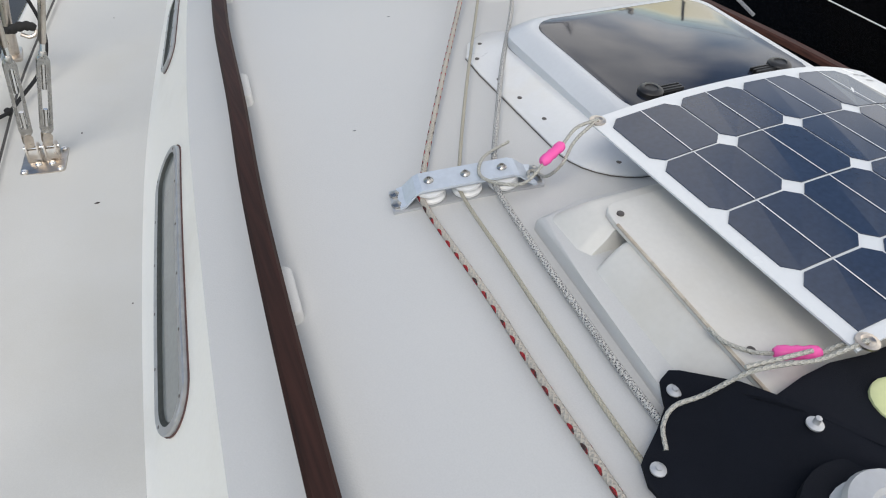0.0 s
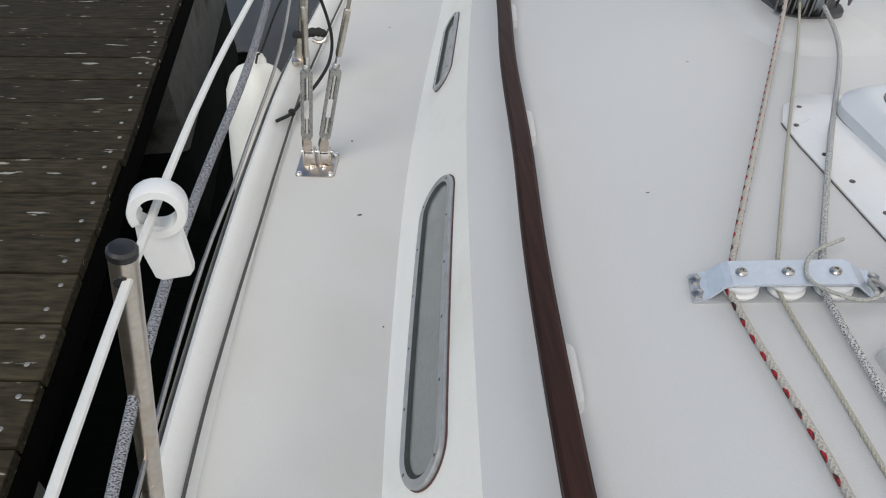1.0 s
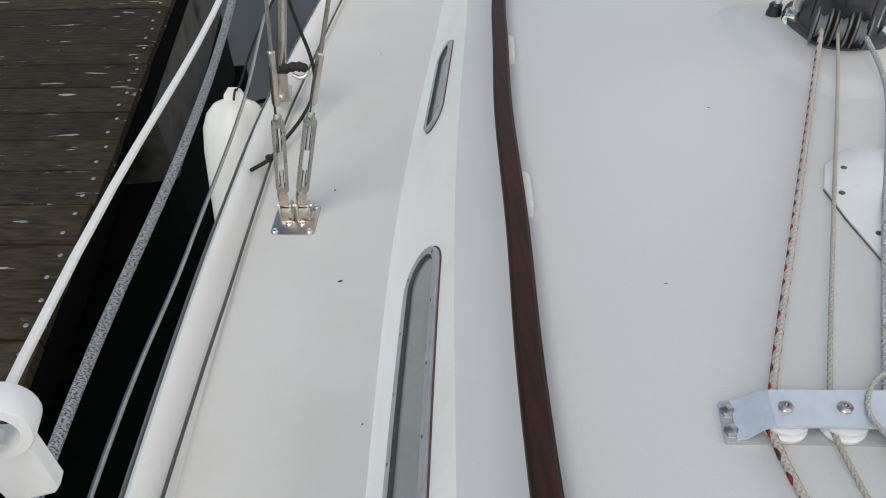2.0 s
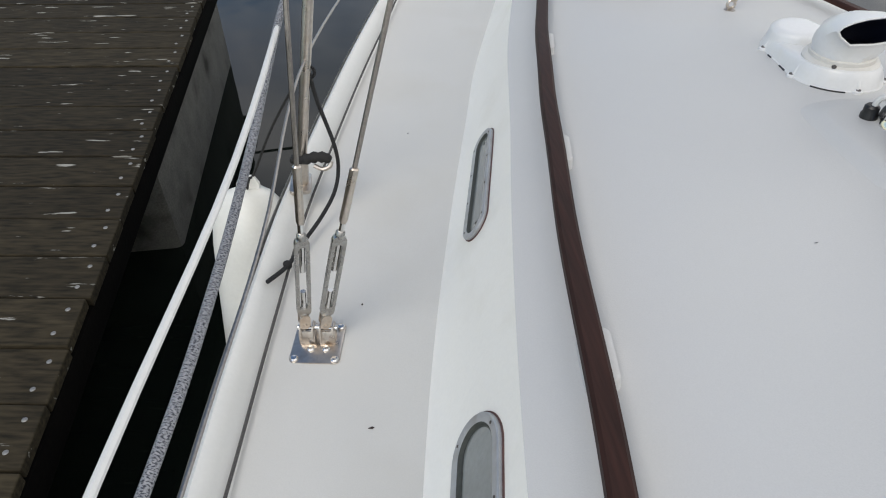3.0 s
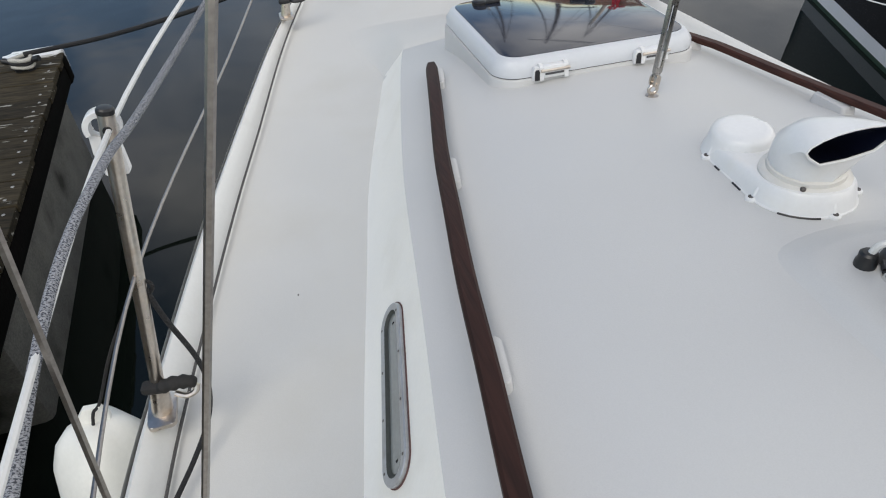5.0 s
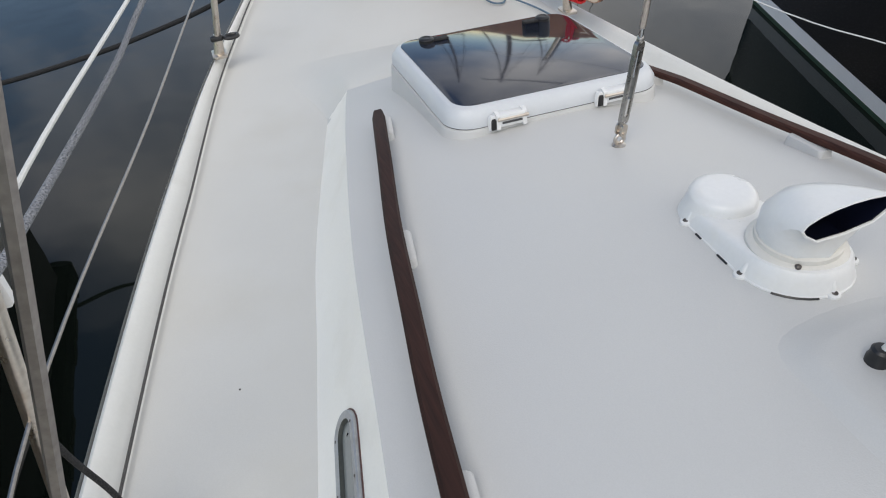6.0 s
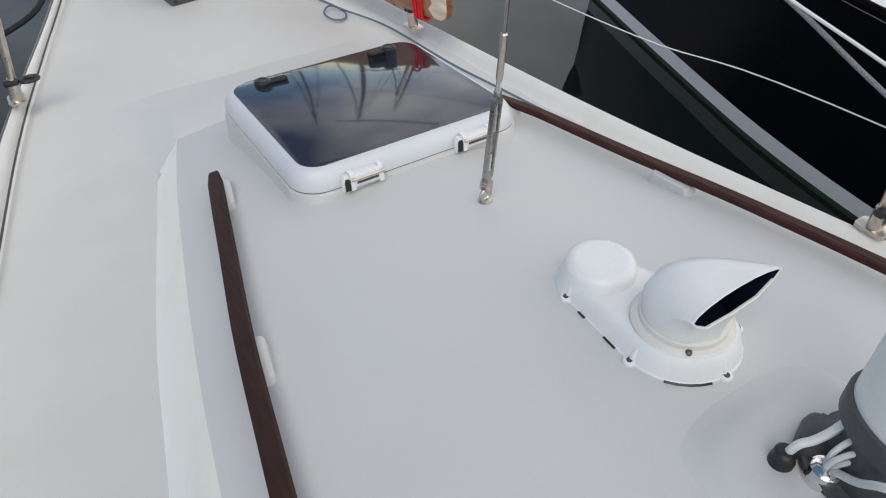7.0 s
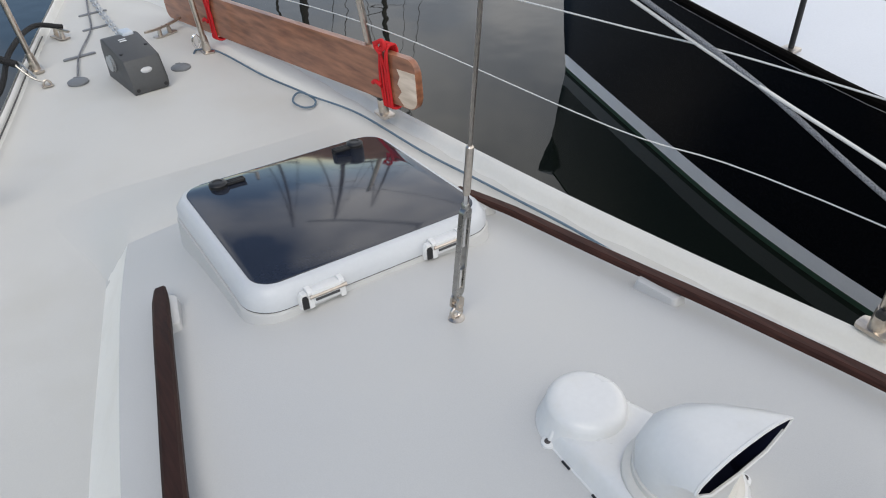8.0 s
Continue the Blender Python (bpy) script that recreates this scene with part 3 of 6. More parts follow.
# ---- portlights ----
def portlight(y0, y1, h0, h1, tilt):
    base = thing("portlight", "long oval grey metal portlight with grey acrylic pane", "window", "portlights", side_point((y0 + y1) / 2, 0.5))
    back = Matrix.Translation(-base.location)
    n, m = (y1 - y0), (h1 - h0)

    def line(inset):
        out = []
        tall = m * 0.31 / 2 - inset
        lng = n / 2 - inset
        r = tall * 0.98
        flat = rounded(2 * lng, 2 * tall, r, 9)
        fine = []
        for (xa, va), (xb, vb) in zip(flat, flat[1:] + flat[:1]):
            cuts = 16 if abs(xb - xa) > 0.15 else 1
            fine += [(xa + (xb - xa) * c / cuts, va + (vb - va) * c / cuts) for c in range(cuts)]
        for x, v in fine:
            lean = tilt * x / lng
            out.append(((y0 + y1) / 2 + x - 0.28 * v, (h0 + h1) / 2 + (v + lean) / 0.31))
        return out

    def band(bm, rows):
        loops = [[bm.verts.new(back @ side_point(y, h, off)) for y, h in line(inset)] for inset, off in rows]
        for a, b in zip(loops, loops[1:]):
            for i in range(len(a)):
                bm.faces.new((a[i], a[(i + 1) % len(a)], b[(i + 1) % len(a)], b[i]))
        return loops

    bm = bmesh.new()
    band(bm, [(0, -0.004), (0, 0.008), (0.002, 0.010), (0.015, 0.010), (0.017, 0.009), (0.019, 0.0015)])
    frame_part = part("frame", bm, PORTLIGHT, base, "grey alloy frame with rows of screws")
    bm = bmesh.new()
    band(bm, [(-0.003, -0.002), (-0.003, 0.002), (0.004, 0.002)])
    part("bedding", bm, material("reddish_sealant", (0.10, 0.05, 0.045), 0.8, vary=0.3, scale=40), base, "dark reddish line of sealant")
    # dark gasket band; its colour carries the inner shade of a recessed pane
    bm = bmesh.new()
    band(bm, [(0.0172, 0.0085), (0.0185, 0.0080), (0.0215, 0.0030), (0.025, 0.0026)])
    part("gasket_shade", bm, GASKET_SHADE, base, "dark gasket band coloured as the shade inside the frame")
    bm = bmesh.new()
    loops = band(bm, [(0.022, 0.002), (0.030, 0.0018), (0.045, 0.0018), (0.060, 0.0018)])
    ends = loops[-1]
    half_n = len(ends) // 2
    for i in range(half_n - 1):
        bm.faces.new((ends[i], ends[i + 1], ends[len(ends) - 2 - i], ends[len(ends) - 1 - i]))
    part("pane", bm, PANE, base, "grey weathered acrylic pane")
    spots = line(0.009)
    bm = bmesh.new()
    lathe(bm, [(0.0032, 0), (0.0028, 0.0012), (0.0005, 0.0014)], 8)
    head = bpy.data.meshes.new("screw")
    bm.to_mesh(head)
    bm.free()
    head.materials.append(SCREW)
    total = 12 if n > 0.5 else 8
    lengths = [0.0]
    pts = [back @ side_point(y, h, 0.0095) for y, h in spots]
    for i in range(len(pts)):
        lengths.append(lengths[-1] + (pts[(i + 1) % len(pts)] - pts[i]).length)
    for k in range(total):
        want = lengths[-1] * (k + 0.5) / total
        i = max(j for j in range(len(pts)) if lengths[j] <= want)
        t = (want - lengths[i]) / max(lengths[i + 1] - lengths[i], 1e-6)
        p = pts[i].lerp(pts[(i + 1) % len(pts)], t)
        s = new("screw", head)
        s.parent = frame_part
        s.location = p
        s.rotation_euler = (0, radians(-62), 0)
    return base


portlight(-1.44, -0.745, 0.315, 0.775, 0.024)
portlight(-0.25, 0.155, 0.385, 0.71, 0.010)


# ---- forward deck hatch ----
def deck_hatch(m, wide, deep, high, base_h, label, handles=True, hinges=True, lip=0.052):
    base = thing("deck_hatch", label, "deck hatch", "deck hatches")
    base.matrix_world = m
    bm = bmesh.new()
    prism(bm, rounded(wide + 0.03, deep + 0.03, 0.085, 8), -0.15, base_h - 0.002, bevel=0.008, taper=0.012)
    part("coaming", bm, ROOF, base, "moulded grey-white hatch base")
    bm = bmesh.new()
    outer, inner = rounded(wide, deep, 0.075, 8), rounded(wide - lip, deep - lip, 0.052, 8)
    n = len(outer)
    prof = []
    for line, z in ((outer, base_h), (outer, base_h + high * 0.45), (rounded(wide - lip * 0.45, deep - lip * 0.45, 0.066, 8), base_h + high * 0.88), (rounded(wide - lip * 0.75, deep - lip * 0.75, 0.060, 8), base_h + high), (inner, base_h + high + 0.001), (inner, base_h + high - 0.01)):
        prof.append([bm.verts.new((x, y, z)) for x, y in line])
    for a, b in zip(prof, prof[1:]):
        for i in range(n):
            bm.faces.new((a[i], a[(i + 1) % n], b[(i + 1) % n], b[i]))
    part("frame", bm, FRAME, base, "white painted aluminium hatch frame")
    bm = bmesh.new()
    prism(bm, rounded(wide - lip + 0.002, deep - lip + 0.002, 0.053, 8), base_h + high - 0.012, base_h + high + 0.0025, bevel=0.002)
    part("pane", bm, TINT, base, "dark tinted acrylic pane")
    bm = bmesh.new()
    ring(bm, rounded(wide - 0.001, deep - 0.001, 0.074, 8), rounded(wide - 0.02, deep - 0.02, 0.06, 8), base_h - 0.002, base_h + 0.0005)
    part("seal", bm, RUBBER, base)
    if handles:
        for sx in (-1, 1):
            bm = bmesh.new()
            k = Matrix.Translation((sx * (wide * 0.5 - 0.115), deep * handles, base_h + high + 0.002))
            lathe(bm, [(0.024, 0), (0.024, 0.009), (0.020, 0.013), (0.013, 0.014), (0.012, 0.012)], 20, k)
            knob = part("handle", bm, BLACK, base, "black plastic catch knob")
            bm = bmesh.new()
            box(bm, 0.05, 0.026, 0.007, k @ Matrix.Translation((-sx * 0.042, -0.002, 0)), 0.005)
            for q in range(3):
                box(bm, 0.052, 0.004, 0.0085, k @ Matrix.Translation((-sx * 0.044, -0.010 + q * 0.008, 0)), 0.001)
            part("lever", bm, BLACK, knob)
    if hinges:
        hinge_h = base_h + 0.006
        for sx in (-1, 1):
            c = sx * 0.155
            hinge = None
            for e in (-0.037, 0.037):
                bm = bmesh.new()
                prism(bm, [(-0.020, 0), (0.016, 0), (0.012, 0.034), (0.004, 0.042), (-0.008, 0.042), (-0.016, 0.036)], -0.006, 0.006, Matrix.Translation((c + e, -deep / 2 - 0.002, hinge_h - 0.012)) @ Matrix.Rotation(radians(90), 4, "Y") @ Matrix.Rotation(radians(90), 4, "Z"), 0.002)
                hinge = part("hinge", bm, WHITE, base, "white hinge bracket with dark slot")
            bm = bmesh.new()
            box(bm, 0.072, 0.030, 0.034, Matrix.Translation((c, -deep / 2 - 0.006, hinge_h - 0.008)), 0.005)
            part("hinge_leaf", bm, WHITE, base)
            # solid dark bar drawn as the shade below the leaf
            bm = bmesh.new()
            box(bm, 0.056, 0.006, 0.006, Matrix.Translation((c, -deep / 2 - 0.020, hinge_h + 0.002)), 0.001)
            part("hinge_gap_shade", bm, DARK_GREY, base, "dark grey bar standing for the shade under the hinge leaf")
            bm = bmesh.new()
            tube(bm, [(c - 0.040, -deep / 2 - 0.019, hinge_h + 0.014), (c + 0.046, -deep / 2 - 0.019, hinge_h + 0.014)], 0.005)
            part("hinge_pin", bm, STEEL, base)
            # solid black block drawn as the shade within the slot
            bm = bmesh.new()
            prism(bm, [(-0.0065, 0), (0.0065, 0), (0.0065, 0.024), (0.004, 0.030), (-0.004, 0.030), (-0.0065, 0.024)], -0.004, 0.004, Matrix.Translation((c - 0.050, -deep / 2 - 0.016, hinge_h - 0.012)) @ Matrix.Rotation(radians(90), 4, "X"), 0.001)
            part("hinge_slot_shade", bm, BLACK, base, "black block standing for shade in the open hinge slot")
            bm = bmesh.new()
            prism(bm, [(-0.0105, -0.002), (0.0105, -0.002), (0.0105, 0.028), (0.006, 0.036), (-0.006, 0.036), (-0.0105, 0.028)], -0.007, 0.007, Matrix.Translation((c - 0.050, -deep / 2 - 0.008, hinge_h - 0.012)) @ Matrix.Rotation(radians(90), 4, "X"), 0.002)
            part("hinge_cheek", bm, WHITE, base)
    return base


FORE_HATCH = Matrix.Translation((0.040, 1.088, 0.231)) @ Matrix.Rotation(radians(-2.8), 4, "X") @ Matrix.Rotation(radians(1.4), 4, "Y")
deck_hatch(FORE_HATCH, 0.630, 0.589, 0.050, 0.010, "square deck hatch with white frame and dark tinted pane", handles=0.382, lip=0.060)
deck_hatch(Matrix.Translation((0.128, -1.12, 0.385)), 0.55, 0.50, 0.045, 0.018, "dark tinted deck hatch in a white frame on the coachroof", handles=-0.29, hinges=False, lip=0.105)


# ---- stay on the coachroof ----
def turnbuckle(parent, low, high, wire_end, scale=1.0):
    """Fork, bottle screw, swage and wire from low through high on to wire_end."""
    a, b = Vector(low), Vector(high)
    way = (b - a).normalized()
    flat = Vector((0.3, -1, 0.2))
    flat = (flat - way * flat.dot(way)).normalized()
    turn = Matrix((flat.cross(way), flat, way)).transposed().to_4x4()
    m = Matrix.Translation(a) @ turn
    size = (b - a).length
    bm = bmesh.new()
    for s in (-1, 1):
        prism(bm, rounded(0.020 * scale, 0.034 * scale, 0.009 * scale), -0.0025, 0.0025, m @ Matrix.Translation((0, s * 0.0085 * scale, 0.012 * scale)) @ Matrix.Rotation(radians(90), 4, "X"), 0.001)
    tube(bm, [m @ Vector((0, -0.014 * scale, 0.004)), m @ Vector((0, 0.014 * scale, 0.004))], 0.0045 * scale)
    part("fork", bm, STEEL, parent, "tarnished steel toggle fork")
    bm = bmesh.new()
    tube(bm, [m @ Vector((0, 0, 0.02 * scale)), m @ Vector((0, 0, size * 0.42))], 0.0052 * scale)
    part("threaded_stud", bm, BRIGHT, parent)
    bm = bmesh.new()
    tube(bm, [m @ Vector((0, 0, size * 0.66)), m @ Vector((0, 0, size * 1.02)), b + (Vector(wire_end) - b).normalized() * 0.045], 0.0054 * scale)
    part("threaded_stud", bm, BRIGHT, parent)
    bm = bmesh.new()
    z0, z1 = size * 0.12, size * 1.05
    body = m @ Matrix.Translation((0, 0, (z0 + z1) / 2)) @ Matrix.Rotation(radians(90), 4, "X")
    ring(bm, rounded(0.026 * scale, z1 - z0, 0.0125 * scale, 5), rounded(0.0145 * scale, (z1 - z0) * 0.80, 0.007 * scale, 5), -0.0065 * scale, 0.0065 * scale, body, 0.002)
    for z in (z0, z1):
        lathe(bm, [(0.006 * scale, -0.008), (0.0085 * scale, -0.005), (0.0085 * scale, 0.006), (0.006 * scale, 0.010)], 12, m @ Matrix.Translation((0, 0, z)))
    part("bottle_screw", bm, TURN, parent, "polished steel bottle screw")
    end = Vector(wire_end)
    foot_of = b + (end - b).normalized() * 0.040
    top = b + (end - b).normalized() * (0.040 + 0.108 * scale)
    bm = bmesh.new()
    tube(bm, [foot_of, foot_of + (top - foot_of) * 0.06, top, top + (end - b).normalized() * 0.003], [0.0058 * scale, 0.0076 * scale, 0.0076 * scale, 0.005 * scale], 12)
    part("swage", bm, STEEL, parent, "swaged steel terminal")
    bm = bmesh.new()
    tube(bm, [top, top.lerp(end, 0.3), end], 0.0042 * scale, 6)
    part("wire", bm, WIRE, parent, "stainless rigging wire")


stay = thing("inner_stay", "stainless inner forestay with bottle screw on the coachroof", "rigging", "rigging wires")
bm = bmesh.new()
sx, sy = 0.066, 0.558
sz = roof_z(sx, sy)
lathe(bm, [(0.017, 0), (0.017, 0.003), (0.010, 0.006), (0.007, 0.008)], 16, Matrix.Translation((sx, sy, sz)))
tube(bm, [(sx + 0.012 * math.cos(a), sy, sz + 0.018 + 0.012 * math.sin(a)) for a in steps(0, 2 * math.pi, 16)[:-1]], 0.0045, 8, closed=True)
part("deck_eye", bm, STEEL, stay, "steel deck eye on a round flange")
turnbuckle(stay, (sx + 0.002, sy + 0.002, sz + 0.030), (sx + 0.028, sy + 0.006, sz + 0.245), (0.08, -0.12, 6.5), 0.95)


# ---- dorade ventilator ----
vent = thing("dorade_vent", "white plastic dorade ventilator with cowl on the coachroof", "ventilator")
VA, VB = Vector((0.068, 0.195)), Vector((0.077, 0.014))
zb = roof_z(VB.x, VB.y)


def egg(ra, rb, n=14):
    """The outline round two circles of radius ra at VA and rb at VB."""
    d = VB - VA
    ang = math.atan2(d.y, d.x)
    spread = math.acos((ra - rb) / d.length)
    out = [(VA.x + ra * math.cos(ang + a), VA.y + ra * math.sin(ang + a)) for a in steps(spread, 2 * math.pi - spread, n)]
    out += [(VB.x + rb * math.cos(ang + a), VB.y + rb * math.sin(ang + a)) for a in steps(-spread, spread, n)]
    return out


def vent_point(x, y, h):
    """On the ventilator's box: h from 0 at the roof to 1 on its sloping top."""
    rise = 0.030 + 0.016 * max(0, min(1, (VA.y - y) / (VA.y - VB.y)))
    return Vector((x, y, roof_z(x, y) - 0.002 + rise * h))


bm = bmesh.new()
loops = []
for ra, rb, h in ((0.080, 0.106, 0.0), (0.079, 0.105, 0.10), (0.077, 0.103, 0.13), (0.072, 0.097, 0.55), (0.067, 0.093, 0.85), (0.062, 0.088, 0.97), (0.050, 0.078, 1.0)):
    loops.append([bm.verts.new(vent_point(x, y, h)) for x, y in egg(ra, rb, 20)])
for a, b in zip(loops, loops[1:]):
    for i in range(len(a)):
        bm.faces.new((a[i], a[(i + 1) % len(a)], b[(i + 1) % len(a)], b[i]))
bm.faces.new(loops[-1])
box_part = part("base_box", bm, WHITE, vent, "low white moulded box with scalloped flange")
bm = bmesh.new()
lathe(bm, [(0.078, 0.0), (0.072, 0.018), (0.067, 0.034), (0.065, 0.047), (0.062, 0.054), (0.055, 0.0595), (0.044, 0.062), (0.02, 0.063)], 36, Matrix.Translation((VA.x - 0.002, VA.y, roof_z(VA.x, VA.y))))
part("cap", bm, WHITE, vent, "flat round white cap")
bm = bmesh.new()
lathe(bm, [(0.084, -0.004), (0.084, 0.006), (0.080, 0.011), (0.073, 0.013), (0.072, 0.021), (0.069, 0.023)], 40, Matrix.Translation((VB.x, VB.y, zb + 0.040)))
part("collar", bm, GARAGE, vent, "yellowed collar ring under the cowl")
for x, y in ((-0.010, 0.195), (-0.027, 0.018), (0.072, -0.089), (0.176, -0.026), (0.146, 0.20)):
    out = Vector((x, y)) - (VA if y > 0.1 else VB)
    out = Vector((out.x, out.y, 0)).normalized()
    foot_at = Vector((x, y, roof_z(x, y) - 0.002))
    bm = bmesh.new()
    lathe(bm, [(0.012, 0), (0.0115, 0.007), (0.008, 0.009), (0.004, 0.0095)], 14, Matrix.Translation(foot_at))
    tube(bm, [foot_at - out * 0.005 + Vector((0, 0, 0.004)), foot_at - out * 0.013 + Vector((0, 0, 0.024)), foot_at - out * 0.022 + Vector((0, 0, 0.034))], 0.0075, 10)
    part("screw_lug", bm, WHITE, box_part)
    bm = bmesh.new()
    lathe(bm, [(0.0055, 0), (0.005, 0.002), (0.001, 0.001)], 10, Matrix.Translation(foot_at + out * 0.002 + Vector((0, 0, 0.0088))))
    part("screw", bm, SCREW, box_part)
rim_line = []
corners = [Vector(p) for p in egg(0.0805, 0.1065, 20)]
for p, q in zip(corners, corners[1:] + corners[:1]):
    rim_line += [p.lerp(q, k / 30) for k in range(30)]
for want, half_long in (((-0.013, 0.149), 0.014), ((-0.022, 0.072), 0.018), ((0.012, -0.070), 0.038)):
    i = min(range(len(rim_line)), key=lambda j: (rim_line[j] - Vector(want)).length)
    near = [p for p in rim_line if (p - rim_line[i]).length < half_long]
    near.sort(key=lambda p: p.y if want[0] < 0 else p.x)
    near = [p for p, q in zip(near, near[1:]) if (p - q).length > 1e-4]
    bm = bmesh.new()
    tube(bm, [(p.x, p.y, roof_z(p.x, p.y) + 0.001) for p in near], 0.0022, 6)
    part("drain_slot", bm, BLACK, box_part)
# the cowl: a round neck that bends over into a wide hood, open aft
NECK_Z = zb + 0.062
arch = [(225, 0.040, 0.426), (200, 0.012, 0.446), (180, 0.003, 0.459), (165, 0.010, 0.469), (145, 0.032, 0.478), (118, 0.062, 0.484), (90, 0.096, 0.486), (65, 0.130, 0.485), (42, 0.160, 0.481), (20, 0.184, 0.475), (0, 0.197, 0.468), (-20, 0.186, 0.452), (-45, 0.154, 0.430), (-90, 0.097, 0.424)]
bm, inside = bmesh.new(), bmesh.new()
for target, shrink in ((bm, 1.0), (inside, 0.955)):
    lines = []
    for deg, x, z in arch:
        a = radians(deg)
        rim = Vector((0.097 + (x - 0.097) * shrink, -0.050 + 0.035 * (z - 0.43), 0.455 + (z - 0.455) * shrink))
        base = Vector((VB.x + 0.069 * shrink * math.cos(a), VB.y + 0.069 * shrink * math.sin(a), NECK_Z + (0.004 if target is inside else 0)))
        fore = (1 + math.sin(a)) / 2
        chord = (rim - base).length
        up = Vector((0.30 * math.cos(a), 0.30 * math.sin(a), 1)) * chord * (0.45 + 0.85 * fore) * (1 if shrink == 1 else 0.9)
        aft = Vector((0, -1, 0.05)) * chord * (0.15 + 1.15 * fore)
        pts = []
        for k in range(13):
            t = k / 12
            pts.append(target.verts.new(base * (2 * t**3 - 3 * t**2 + 1) + up * (t**3 - 2 * t**2 + t) + rim * (3 * t**2 - 2 * t**3) + aft * (t**3 - t**2)))
        lines.append(pts)
    for p, q in zip(lines, lines[1:] + lines[:1]):
        for i in range(12):
            target.faces.new((p[i], p[i + 1], q[i + 1], q[i]))
    if target is inside:
        inside.faces.new([p[0] for p in lines])
    if target is bm:
        rim_loop = [p[-1].co.copy() for p in lines]
part("cowl", bm, WHITE, vent, "white cowl hood open on one side")
part("cowl_lining", inside, material("dark_blue_lining", (0.006, 0.008, 0.022), 0.35, vary=0.2), vent, "dark blue inside of the cowl")
bm = bmesh.new()
tube(bm, [p + Vector(((0.097 - p.x) * 0.012, 0.001, (0.455 - p.z) * 0.012)) for p in rim_loop], 0.0028, 6, closed=True)
part("cowl_rim", bm, WHITE, vent)
bm = bmesh.new()
lathe(bm, [(0.0055, 0), (0.0055, 0.004), (0.003, 0.006)], 10, Matrix.Translation((VB.x - 0.050, VB.y - 0.058, zb + 0.050)))
part("collar_screw", bm, SCREW, vent)


# ---- shroud plate and shrouds ----
plate = thing("shroud_plate", "stainless deck plate with two shroud bottle screws", "chainplate")
pm = Matrix.Translation((-1.168, -0.405, deck_z(-1.17, -0.4) + 0.001)) @ Matrix.Rotation(radians(-8), 4, "Z")
bm = bmesh.new()
prism(bm, rounded(0.105, 0.112, 0.010), 0, 0.004, pm, 0.0012)
part("deck_plate", bm, STEEL, plate, "polished steel plate bolted to the deck")
for x, y in ((-0.042, -0.046), (0.042, -0.046), (0.042, 0.044), (-0.042, 0.044), (-0.012, -0.018), (0.020, -0.018)):
    bm = bmesh.new()
    lathe(bm, [(0.0085, 0), (0.0085, 0.003), (0.006, 0.0055), (0.002, 0.006)], 12, pm @ Matrix.Translation((x, y, 0.004)))
    part("bolt", bm, BRIGHT, plate)
for sx in (-0.021, 0.021):
    bm = bmesh.new()
    for e in (-0.013, 0.013):
        prism(bm, [(-0.02, 0), (0.014, 0), (0.017, 0.03), (0.010, 0.042), (-0.010, 0.042), (-0.017, 0.03)], -0.002, 0.002, pm @ Matrix.Translation((sx + e, 0.014, 0.004)) @ Matrix.Rotation(radians(90), 4, "Z") @ Matrix.Rotation(radians(90), 4, "X"), 0.001)
    box(bm, 0.034, 0.005, 0.032, pm @ Matrix.Translation((sx, -0.004, 0.004)) @ Matrix.Rotation(radians(-14), 4, "X"), 0.001)
    tang = part("tang", bm, STEEL, plate, "folded steel tang with rusty stain")
    bm = bmesh.new()
    tube(bm, [pm @ Vector((sx - 0.020, 0.015, 0.034)), pm @ Vector((sx + 0.020, 0.015, 0.034))], 0.006, 10)
    part("clevis_pin", bm, BRIGHT, tang)
turnbuckle(plate, (-1.192, -0.387, 0.045), (-1.165, -0.384, 0.262), (-1.165 + 0.09 * 4.4, -0.384 + 0.11 * 4.4, 4.66), 1.1)
turnbuckle(plate, (-1.150, -0.392, 0.045), (-1.094, -0.384, 0.262), (-1.094 + 0.29 * 4.0, -0.384 + 0.03 * 4.0, 4.26), 1.1)


# ---- stanchions, lifelines and lines outside ----
def stanchion(base_at, top_at, label="stainless steel stanchion on a cast deck socket", hole=True):
    a, b = Vector(base_at), Vector(top_at)
    st = thing("stanchion", label, "stanchion", "stanchions", a)
    b = b - a
    a = Vector((0, 0, 0))
    way = (b - a).normalized()
    turn = way.to_track_quat("Z", "Y").to_matrix().to_4x4()
    bm = bmesh.new()
    tube(bm, [a + way * 0.02, a + way * 0.3, b], 0.0128, 16)
    part("post", bm, STEEL, st)
    bm = bmesh.new()
    lathe(bm, [(0.0135, 0), (0.0135, 0.007), (0.011, 0.010), (0.004, 0.011)], 16, Matrix.Translation(b) @ turn)
    part("cap", bm, BLACK, st, "black plastic end cap")
    bm = bmesh.new()
    prism(bm, rounded(0.055, 0.085, 0.012), -0.006, 0.004, bevel=0.002)
    tube(bm, [a, a + way * 0.075], [0.021, 0.0165], 14)
    part("socket", bm, STEEL, st, "cast steel deck socket")
    bm = bmesh.new()
    tube(bm, [b - way * 0.022 - Vector((0, 0.0142, 0)), b - way * 0.022 + Vector((0, 0.0142, 0))], 0.0068, 12)
    part("bush", bm, BLACK, st)
    return st


ST1B, ST1T = (-1.362, -1.485, 0.062), (-1.231, -1.491, 0.680)
ST2B, ST2T = (-1.225, 0.105, 0.060), (-1.112, 0.141, 0.682)
ST3B, ST3T = (-0.772, 2.085, 0.078), (-0.665, 2.10, 0.70)
ST4B, ST4T = (0.662, 1.905, 0.030), (0.575, 1.90, 0.64)
